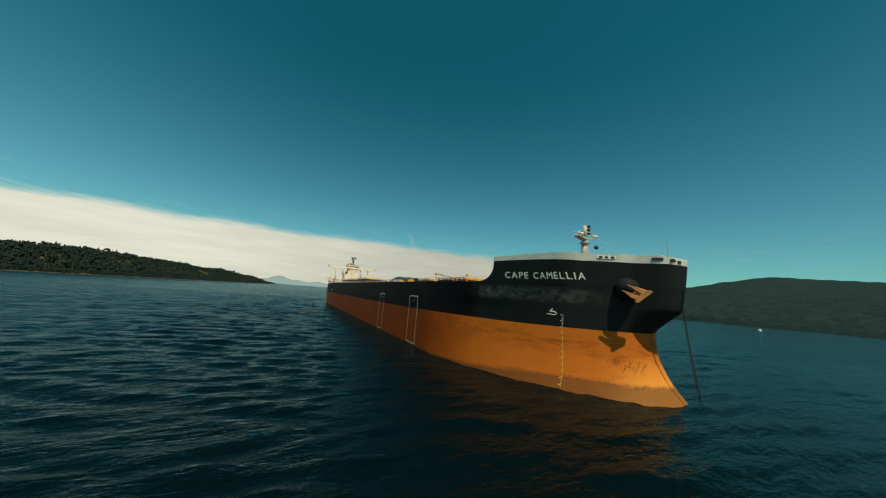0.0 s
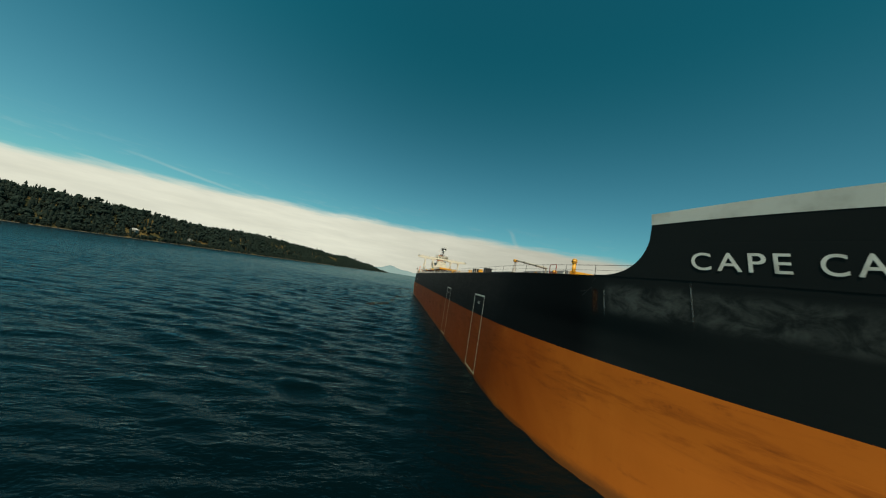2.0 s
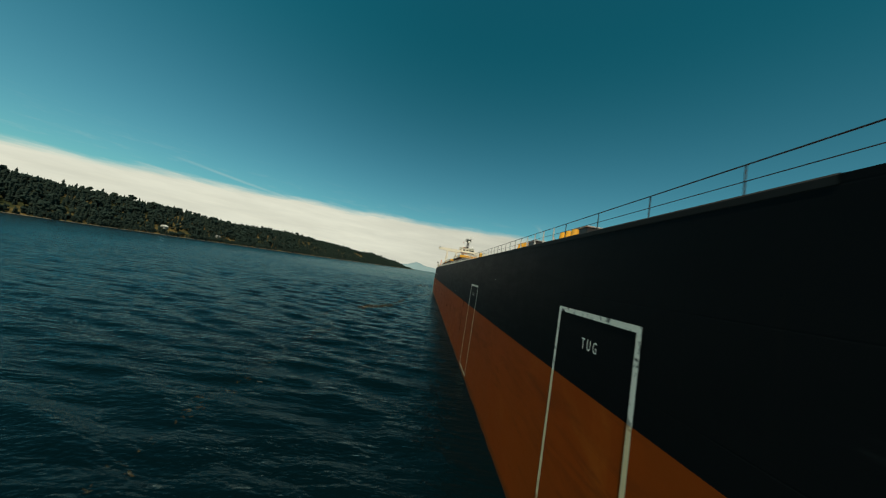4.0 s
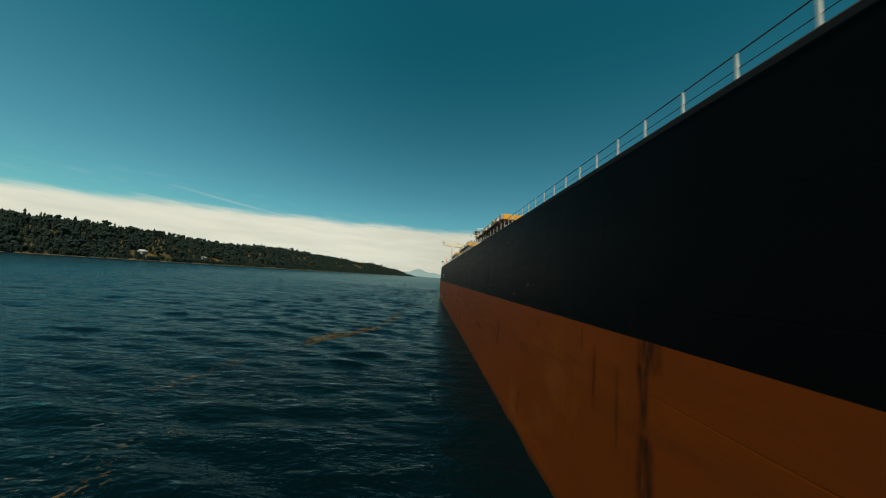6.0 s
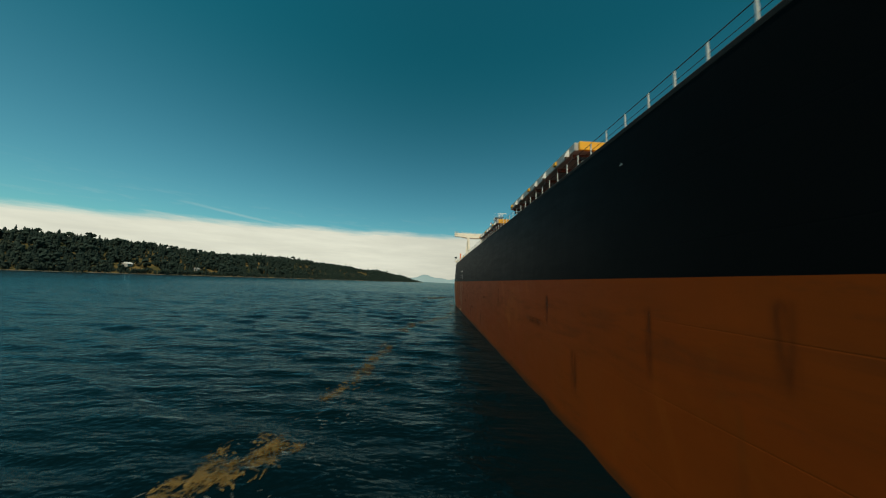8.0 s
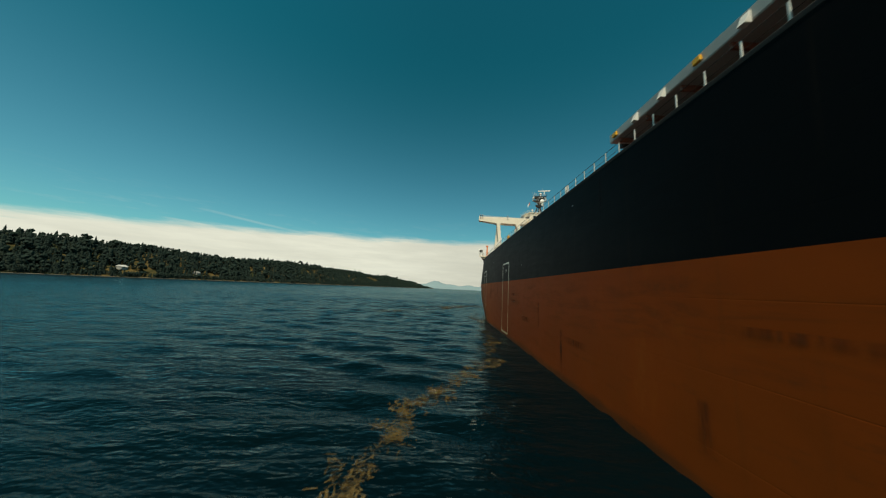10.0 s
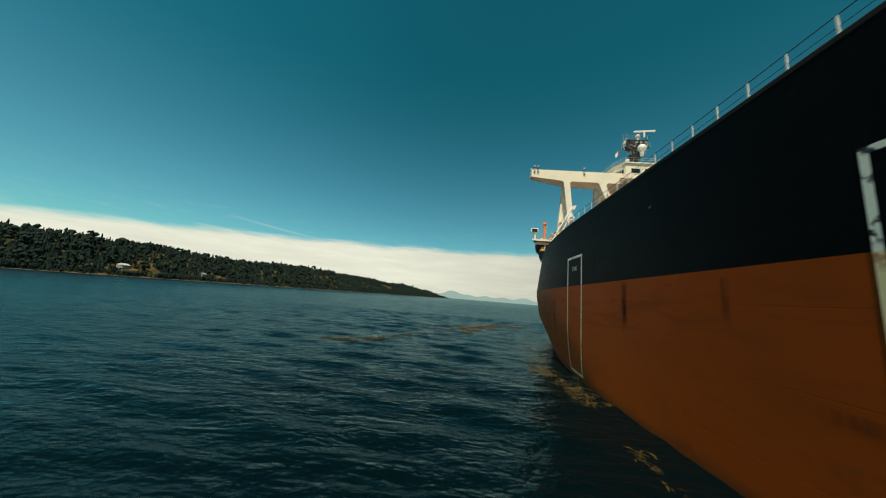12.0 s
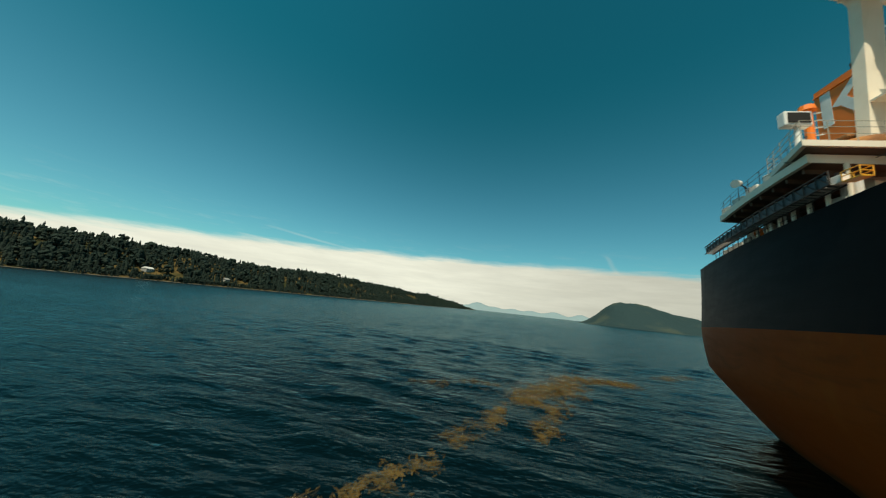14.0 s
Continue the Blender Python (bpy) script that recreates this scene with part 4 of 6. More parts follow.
# ---- hatches with side-rolling covers ----
def hatch_cover(y0, y1, x0, x1, z0):
    """One steel panel: grey sides, a yellow front beam, brackets along the lower edge and a ribbed underside."""
    cover = boxed("hatch_cover", (x0, y0 + 0.25, z0), (x1, y1, z0 + 0.62), GREY, ship, "grey steel rolling hatch cover", 0.05)
    split = x0 + 0.62 * (x1 - x0)
    boxed("front_beam", (x0 + 0.25, y0, z0 - 0.02), (split, y0 + 0.22, z0 + 0.60), YELLOW, cover, "yellow end beam", 0.03)
    boxed("front_beam", (split + 0.01, y0 + 0.04, z0 - 0.02), (x1 - 0.1, y0 + 0.22, z0 + 0.58), PALE, cover, "pale end beam", 0.03)
    boxed("hinge_box", (split + 0.9, y0 - 0.12, z0 + 0.1), (split + 1.5, y0 + 0.03, z0 + 0.45), YELLOW, cover, "yellow hinge box", 0.03)
    n = round((y1 - y0) / 2.3)
    for k in range(n):
        y = y0 + 1.2 + (y1 - y0 - 2.0) * k / (n - 1)
        if k % 3 == 1:
            bm = B()
            box(bm, (x0 - 0.16, y - 0.22, z0 + 0.12), (x0 - 0.01, y + 0.22, z0 + 0.42), 0.03)
            part("wheel_box", bm, YELLOW, cover, "yellow wheel box")
        else:
            bm = prism(B(), [(x0 - 0.30, z0 - 0.10), (x0 - 0.01, z0 - 0.10), (x0 - 0.01, z0 + 0.42), (x0 - 0.08, z0 + 0.42)], "y", y - 0.16, y + 0.16)
            part("bracket", bm, PALE, cover, "pale welded bracket")
    for k in range(7):
        y = y0 + 0.9 + (y1 - y0 - 1.8) * k / 6
        boxed("rib", (x0 + 0.2, y - 0.06, z0 - 0.3), (x1 - 0.2, y + 0.06, z0 - 0.005), DECKRED, cover, "dark reddish rib", 0.0)
    for y in (y0 + 0.6, y1 - 0.6):
        boxed("cover_rail", (x0 + 0.4, y - 0.12, z0 - 0.55), (x1, y + 0.12, z0 - 0.31), STEEL, ship, "", 0.0)
        for x in (x0 + 0.8, (x0 + x1) / 2, x1 - 0.6):
            boxed("rail_stanchion", (x - 0.12, y - 0.12, deck_z(y) - 0.03), (x + 0.12, y + 0.12, z0 - 0.552), PALE, ship, "", 0.0)


def coaming(y0, y1):
    bm = B()
    for low, high in (((12, y0, 16.4), (12.3, y1, 17.9)), ((32.7, y0, 16.4), (33, y1, 17.9)), ((12.3, y0, 16.4), (32.7, y0 + 0.3, 17.9)), ((12.3, y1 - 0.3, 16.4), (32.7, y1, 17.9))):
        box(bm, low, high, 0.0)
    part("hatch_coaming", bm, DECKRED, ship)


for y0, y1, spread in ((46.0, 63.0, None), (69.5, 87.0, None), (92.0, 109.5, None), (114.0, 131.9, 0.42), (143.0, 160.3, 0.42), (168.2, 185.5, 0.42), (192.0, 208.0, None), (214.0, 230.0, None), (236.0, 252.0, None)):
    coaming(y0, y1)
    if spread is None:
        hatch_cover(y0, y1, 11.7, 22.4, 18.15)
        hatch_cover(y0, y1, 22.6, 33.3, 18.15)
    else:
        hatch_cover(y0, y1, spread, 11.6, 18.16)
        hatch_cover(y0, y1, 33.4, 45 - spread, 18.16)


# ---- forecastle ----
def foremast():
    x, y = 22.6, 17.3
    mast = part("foremast", rod(rod(B(), (x, y, 19.7), (x, y, 27.4), 0.72, 0.62, 20), (x, y, 27.4), (x, y, 30.0), 0.46, 0.42, 16), MASTGREY, ship, "pale grey tubular foremast", True)
    bm = prism(B(), [(x - 2.6, 27.5), (x + 2.7, 27.5), (x + 0.8, 27.0), (x - 0.7, 27.0)], "y", y - 0.7, y + 0.7)
    part("platform", bm, GREY, mast, "grey lamp platform")
    bm = B()
    for yy in (y - 0.75, y + 0.75):
        for h in (0.5, 1.0):
            rod(bm, (x - 2.6, yy, 27.5 + h), (x + 2.7, yy, 27.5 + h), 0.03, sides=5)
        for k in range(6):
            rod(bm, (x - 2.6 + 1.06 * k, yy, 27.5), (x - 2.6 + 1.06 * k, yy, 28.5), 0.03, sides=5)
    part("platform_rail", bm, PALE, mast)
    for dx in (-2.7, -1.8, 1.9, 2.7):
        bm = B()
        rod(bm, (x + dx, y - 0.9, 27.9), (x + dx, y - 0.3, 28.1), 0.26, 0.15, 12)
        rod(bm, (x + dx, y - 0.3, 27.5), (x + dx, y - 0.3, 28.1), 0.05, sides=6)
        part("flood_lamp", bm, WHITE, mast, "white flood lamp", True)
    for k in range(3):
        boxed("signal_lamp", (x + 0.45, y - 0.7, 28.1 + 0.75 * k), (x + 1.0, y - 0.2, 28.6 + 0.75 * k), STEEL, mast, "black navigation lamp", 0.06)
    for z in (24.0, 26.2):
        part("collar", rod(B(), (x, y, z), (x, y, z + 0.16), 0.95, sides=20), GREY, mast)
    bm = B()
    for z in np.arange(20.2, 27.0, 0.35):
        rod(bm, (x - 0.25, y - 0.82, z), (x + 0.25, y - 0.82, z), 0.025, sides=5)
    for dx in (-0.25, 0.25):
        rod(bm, (x + dx, y - 0.82, 19.8), (x + dx, y - 0.82, 27.0), 0.03, sides=5)
    part("ladder", bm, PALE, mast)
    rodded("stay", (x + 2.6, y, 28.2), (x + 11.5, y - 8.0, 21.3), 0.018, PALE, mast)


foremast()


def chock(y, count, mat, step=0.85, low=0.0):
    """A framed row of rope openings in the bulwark: a rounded frame with dark mouths."""
    z = 21.08 + 0.36 * math.sin(math.pi * (y / 22.8) ** 0.6) - low
    x = side_x(y, z)
    ahead = Vector((side_x(y - 0.5, z) - x, -0.5, 0)).normalized()
    out = Vector((ahead.y, -ahead.x, 0))
    out = out if out.x < 0 or out.y < 0 else -out
    m = Matrix((( ahead.x, out.x, 0, x), (ahead.y, out.y, 0, y), (0, 0, 1, z), (0, 0, 0, 1)))
    half = count * step / 2
    def oval(u, w, h, y0, y1):
        ring = [(u + w * math.copysign(abs(math.cos(q)) ** 0.6, math.cos(q)), h * math.copysign(abs(math.sin(q)) ** 0.7, math.sin(q))) for q in (2 * math.pi * k / 16 for k in range(16))]
        return prism(B(), ring, "y", y0, y1)

    frame_ob = part("chock_frame", oval(0, half + 0.08, 0.26, -0.06, 0.08), mat, ship, "welded rope chock frame")
    frame_ob.matrix_basis = m
    for k in range(count):
        part("chock_mouth", oval((k - (count - 1) / 2) * step, step * 0.36, 0.18, 0.07, 0.11), STEEL, frame_ob, "dark rope opening")


chock(7.1, 3, WHITE, 0.85)
chock(1.93, 2, STEEL, 0.7)
chock(0.52, 1, STEEL, 0.8)
chock(0.2, 1, STEEL, 0.5, 0.15)


def bow_gear():
    """What shows above the bulwark: a jackstaff, a ball signal and a low rail."""
    bm = B()
    rod(bm, (22.5, 2.2, 19.7), (22.5, 2.2, 25.0), 0.07, 0.04, 8)
    rod(bm, (22.0, 2.2, 23.6), (23.0, 2.2, 23.6), 0.03, sides=6)
    part("jackstaff", bm, GREY, ship, "thin grey jackstaff")
    bm = B()
    for k in range(5):
        rod(bm, (20.8 + 0.9 * k, 3.4, 19.7), (20.8 + 0.9 * k, 3.4, 22.6), 0.035, sides=6)
    for z in (21.6, 22.1, 22.6):
        rod(bm, (20.8, 3.4, z), (24.4, 3.4, z), 0.03, sides=6)
    part("bow_rail", bm, PALE, ship)
    for x, y, w in ((12.5, 13.5, 1.3), (17.0, 8.0, 1.0)):
        bm = B()
        rod(bm, (x, y - w, 20.9), (x, y + w, 20.9), 0.65, sides=14)
        box(bm, (x - 0.9, y - w - 0.25, 19.7), (x + 0.9, y - w + 0.05, 21.2), 0.05)
        box(bm, (x - 0.9, y + w - 0.05, 19.7), (x + 0.9, y + w + 0.25, 21.2), 0.05)
        part("mooring_winch", bm, STEEL, ship, "dark mooring winch")


bow_gear()
ball = bmesh.new()
bmesh.ops.create_icosphere(ball, subdivisions=3, radius=0.42, matrix=Matrix.Translation((23.6, 15.4, 25.3)))
rod(ball, (23.6, 15.4, 25.7), (24.6, 16.6, 27.45), 0.015, sides=5)
tagged(part("anchor_ball", ball, STEEL, None, "", True), "black anchor ball hung from the foremast", "signal ball")


# ---- anchors ----
def hawse(x, y, z, way):
    """The round bolster that the anchor is housed against."""
    out = Vector(way).normalized()
    a = Vector((x, y, z)) - out * 4.2
    bm = B()
    for (d, r), (e, q) in itertools.pairwise(((0.0, 1.95), (2.2, 1.85), (3.0, 1.62), (3.5, 1.30), (3.9, 0.85), (4.2, 0.5))):
        rod(bm, a + out * d, a + out * e, r, q, 32)
    part("anchor_bolster", bm, BLACK, ship, "black rounded anchor bolster", False)


hawse(15.62, 4.03, 16.7, (-0.657, -0.754, 0.08))
hawse(45 - 15.62, 4.03, 16.7, (0.657, -0.754, 0.08))


def anchor():
    """A stockless anchor housed on its bolster, one casting: a heavy crown, two spread flukes and the shank that runs into the hawse."""
    bm = B()
    prism(bm, [(0.50, 0.26), (0.75, 0.05), (0.42, -0.22), (-0.70, -0.95), (-1.30, -1.55), (-1.75, -1.55), (-1.75, -1.2), (-1.15, -0.55), (-0.40, 0.30)], "y", -0.34, 0.30)
    prism(bm, [(0.05, 0.20), (-0.35, 0.48), (-2.75, 1.25), (-1.35, 0.22), (-0.8, -0.25)], "y", -0.22, 0.12)
    prism(bm, [(-0.7, -0.75), (-1.15, -0.48), (-3.45, 0.42), (-2.35, -0.62), (-1.55, -1.15)], "y", -0.22, 0.12)
    bmesh.ops.bevel(bm, geom=list(bm.edges), offset=0.06, segments=1, affect="EDGES")
    rod(bm, (-0.7, 0.1, -0.35), (-2.0, 1.2, 0.1), 0.26, 0.22, 10)
    return tagged(part("anchor", bm, RUSTY), "rust-brown stockless anchor housed against the bow", "anchor")


hook = anchor()
ahead = Vector((0.754, -0.657, 0.08)).normalized()
inward = Vector((0.657, 0.754, 0.0))
up = ahead.cross(inward).normalized()
inward = up.cross(ahead)
hook.matrix_basis = Matrix.Translation((16.75, 2.52, 16.1)) @ Matrix((ahead, inward, up)).transposed().to_4x4()


def chain():
    """Studded links from the port hawse down into the water, every other one turned."""
    bm = B()
    a, b = Vector((32.0, 4.6, 14.4)), Vector((32.6, 2.9, -1.3))
    count = 38
    for k in range(count):
        p = a.lerp(b, k / (count - 1)) + Vector((0, 0.2 * math.sin(math.pi * k / (count - 1)), 0))
        m = Matrix.Translation(p) @ (b - a).to_track_quat("Z", "Y").to_matrix().to_4x4() @ Matrix.Rotation(radians(90) * (k % 2), 4, "Z")
        ring = [(0.17 * math.cos(q), 0.33 * math.sin(q)) for q in (2 * math.pi * i / 10 for i in range(10))]
        for i in range(10):
            (u, v), (s, t) = ring[i], ring[(i + 1) % 10]
            rod(bm, m @ Vector((u, 0, v)), m @ Vector((s, 0, t)), 0.06, sides=5)
    tagged(part("anchor_chain", bm, STEEL), "dark stud-link anchor chain hanging into the sea", "chain")


chain()

# ---- the bridge and its wings ----
FRONT = 266.6


def rounded_corner(cx, cz, r, a0, a1, n=5):
    return [(cx + r * math.cos(radians(a0 + (a1 - a0) * k / n)), cz + r * math.sin(radians(a0 + (a1 - a0) * k / n))) for k in range(n + 1)]


def wing_box(side):
    """The hollow girder of a bridge wing: its foot slopes up to the tip and its depth tapers out."""
    def at(x, y, z):
        return (x, y, z) if side == 0 else (2 * MID - x, y, z)
    bm = B()
    sections = ((0.25, FRONT, FRONT + 1.7, 31.65), (6.7, FRONT, FRONT + 2.85, 31.05), (10.3, FRONT, FRONT + 3.3, 31.05), (17.6, FRONT, FRONT + 3.7, 31.1))
    rings = [[bm.verts.new(at(*p)) for p in ((x, y0, 33.2), (x, y1, 33.2), (x, y1, z), (x, y0, z))] for x, y0, y1, z in sections]
    for a, b in zip(rings, rings[1:]):
        for k in range(4):
            bm.faces.new((a[k], a[k - 1], b[k - 1], b[k]))
    bm.faces.new(rings[0])
    bm.faces.new(rings[-1][::-1])
    wing = part("bridge_wing", bm, CREAM, ship, "cream steel bridge wing")
    # a thin edge along the top
    bm = B()
    for (xa, _, ya, _), (xb, _, yb, _) in zip(sections, sections[1:]):
        rod(bm, at(xa, ya, 34.1), at(xb, yb, 34.1), 0.03, sides=6)
        rod(bm, at(xa, ya, 33.65), at(xb, yb, 33.65), 0.02, sides=6)
    for k in range(9):
        x = 0.5 + 2.0 * k
        y = FRONT + 1.7 + 1.15 * min(1, x / 6.7) + 0.78 * max(0, (x - 6.7) / 10)
        rod(bm, at(x, y, 33.2), at(x, y, 34.1), 0.03, sides=6)
    part("wing_rail", bm, CREAM, wing)
    for x in (0.7, 1.4, 10.2):
        bm = B()
        rod(bm, at(x, FRONT + 0.1, 33.2), at(x, FRONT + 0.1, 33.75), 0.06, sides=8)
        rod(bm, at(x, FRONT - 0.35, 33.55), at(x, FRONT + 0.1, 33.8), 0.26, 0.12, 12)
        prism(bm, [(x - 0.12 if side == 0 else 45 - x - 0.12, 33.0), (x + 0.12 if side == 0 else 45 - x + 0.12, 33.0), (x + 0.25 if side == 0 else 45 - x + 0.25, 32.5), (x - 0.05 if side == 0 else 45 - x - 0.05, 32.5)], "y", FRONT - 0.22, FRONT - 0.02)
        part("deck_lamp", bm, GREY, wing, "grey deck flood lamp", True)
    top = 31.12

    def frame_piece(name, outline, y0, y1, label):
        outline = outline if side == 0 else [(2 * MID - u, v) for u, v in outline]
        part(name, prism(B(), outline, "y", y0, y1), CREAM, wing, label)

    def haunched(tl, tr, bl, br):
        """A leg between a top width and a foot width with rounded haunches under the girder."""
        return [(tl - 0.55, top), *rounded_corner(tl - 0.55, top - 0.6, 0.55, 90, 0), (bl, 16.2), (br, 16.2), *rounded_corner(tr + 0.55, top - 0.6, 0.55, 180, 90), (tr + 0.55, top)]

    frame_piece("wing_leg", haunched(6.5, 7.64, 8.05, 8.95), FRONT - 0.01, FRONT + 0.7, "cream steel leg")
    frame_piece("wing_brace", haunched(13.2, 14.45, 18.95, 19.9), FRONT - 0.01, FRONT + 0.7, "cream sloping brace")
    frame_piece("wing_leg", haunched(6.85, 7.95, 5.7, 6.8), FRONT + 2.15, FRONT + 2.85, "cream steel leg")
    frame_piece("wing_leg", haunched(13.75, 15.0, 12.6, 13.9), FRONT + 2.75, FRONT + 3.5, "cream steel leg")
    # the plate that spreads from the house front up to the girder, cut by a rounded arch
    frame_piece("house_bracket", [(19.3, top), *rounded_corner(19.3, top - 1.2, 1.18, 90, -25), (18.9, 28.3), (17.4, 26.4), (15.8, 24.4), (15.6, 16.2), (22.4, 16.2), (22.4, top)], FRONT - 0.008, FRONT + 0.35, "cream plate with a rounded arch")
    boxed("landing", at(6.3 if side == 0 else 8.2, FRONT + 0.72, 23.0), at(8.2 if side == 0 else 6.3, FRONT + 2.14, 23.12), CREAM, wing, "", 0.0)
    for z, w in ((29.2, 0.6), (27.4, 0.5), (25.3, 0.5), (23.0, 0.6), (20.6, 0.6)):
        boxed("step", at(6.75, FRONT + 0.9, z) if side == 0 else at(7.6, FRONT + 0.9, z), at(7.6, FRONT + 1.3, z + 0.09) if side == 0 else at(6.75, FRONT + 1.3, z + 0.09), WHITE, wing, "", 0.0)
    return wing


for side in (0, 1):
    wing_box(side)


def window_row(parent, spots, size, y, face="front"):
    """Each window a dark pane in a raised frame."""
    for x, z in spots:
        w, h = size
        bm = B()
        for low, high in (((x - w / 2 - 0.08, z + h / 2), (x + w / 2 + 0.08, z + h / 2 + 0.08)), ((x - w / 2 - 0.08, z - h / 2 - 0.08), (x + w / 2 + 0.08, z - h / 2)),
                          ((x - w / 2 - 0.08, z - h / 2), (x - w / 2, z + h / 2)), ((x + w / 2, z - h / 2), (x + w / 2 + 0.08, z + h / 2))):
            box(bm, (low[0], y - 0.06, low[1]), (high[0], y + 0.03, high[1]))
        window = part("window", bm, CREAM, parent)
        part("pane", box(B(), (x - w / 2, y - 0.015, z - h / 2), (x + w / 2, y + 0.02, z + h / 2)), DARKGLASS, window, "dark reflecting glass")


def deckhouse():
    house = boxed("deckhouse", (18.6, 267.1, 16.2), (26.4, 270.4, 31.08), CREAM, ship, "cream accommodation block", 0.06)
    for x, z in ((21.9, 30.0), (21.9, 27.2), (23.6, 28.6), (25.4, 28.6), (21.9, 24.4), (24.5, 24.4)):
        window_row(house, [(x, z)], (0.62, 0.34), 266.57)
    door = boxed("door", (18.54, 268.5, 28.4), (18.59, 269.2, 30.1), CREAM, house, "", 0.01)
    boxed("pane", (18.52, 268.72, 29.3), (18.545, 269.0, 29.65), DARKGLASS, door, "dark reflecting glass", 0.0)
    for z in (19.6, 22.5, 25.4):
        frame_ob = boxed("window", (18.54, 268.6, z - 0.46), (18.59, 269.4, z + 0.46), CREAM, house, "", 0.0)
        boxed("pane", (18.51, 268.7, z - 0.37), (18.545, 269.3, z + 0.37), DARKGLASS, frame_ob, "dark reflecting glass", 0.0)
    tier = boxed("side_house", (15.4, 271.2, 16.2), (29.6, 275.6, 26.4), CREAM, ship, "cream lower deckhouse", 0.06)
    bm = B()
    for h in (0.45, 0.85):
        rod(bm, (15.5, 271.3, 26.4 + h), (18.6, 271.3, 26.4 + h), 0.03, sides=5)
        rod(bm, (15.5, 271.3, 26.4 + h), (15.5, 275.5, 26.4 + h), 0.03, sides=5)
    for k in range(6):
        rod(bm, (15.5 + 0.6 * k, 271.3, 26.4), (15.5 + 0.6 * k, 271.3, 27.3), 0.035, sides=5)
        rod(bm, (15.5, 271.3 + 0.8 * k, 26.4), (15.5, 271.3 + 0.8 * k, 27.3), 0.035, sides=5)
    part("tier_rail", bm, PALE, tier)
    bm = rod(B(), (17.4, 273.0, 26.35), (17.4, 273.0, 28.4), 1.15, 1.1, 18)
    bmesh.ops.create_icosphere(bm, subdivisions=2, radius=1.1, matrix=Matrix.Translation((17.4, 273.0, 28.4)) @ Matrix.Diagonal((1, 1, 0.6, 1)))
    part("air_intake", bm, GREY, tier, "grey domed air intake")
    bm = B()
    for k in range(5):
        box(bm, (15.9, 272.0 + 0.1 * k, 27.0 + 0.42 * k), (16.3, 273.6, 27.08 + 0.42 * k))
    part("louvre", bm, PALE, tier)
    rodded("exhaust_pipe", (18.4, 274.8, 26.35), (18.4, 274.8, 30.3), 0.18, GREY, tier, "grey exhaust pipe", None, 10)
    # grey instead of cream: the dark under the boat deck, put into the paint
    boxed("side_house", (9.8, 272.0, 16.2), (15.35, 276.3, 20.8), MASTGREY, ship, "lower deckhouse, greyed for shade under the boat deck", 0.06)
    boxed("side_house", (29.65, 272.0, 16.2), (35.2, 276.3, 20.8), MASTGREY, ship, "lower deckhouse, greyed for shade under the boat deck", 0.06)
    # a cluttered ledge of lockers in front of the house
    for x0, x1, y0, z1 in ((9.7, 11.2, 267.6, 19.4), (11.6, 12.5, 268.2, 20.6), (14.2, 15.3, 267.8, 21.6)):
        boxed("locker", (x0, y0, 16.2), (x1, y0 + 1.8, z1), CREAM, ship, "cream deck locker", 0.08)
    # stair flight on the starboard side of the house
    bm = B()
    for k in range(14):
        box(bm, (15.2, 272.9 + 0.25 * k, 20.8 + 0.21 * k), (16.1, 273.15 + 0.25 * k, 20.85 + 0.21 * k))
    for x in (15.2, 16.1):
        rod(bm, (x, 272.9, 21.8), (x, 276.3, 24.7), 0.03, sides=6)
        rod(bm, (x, 272.9, 20.8), (x, 276.3, 23.7), 0.05, sides=6)
    part("stair", bm, PALE, ship, "pale outside stair")


deckhouse()


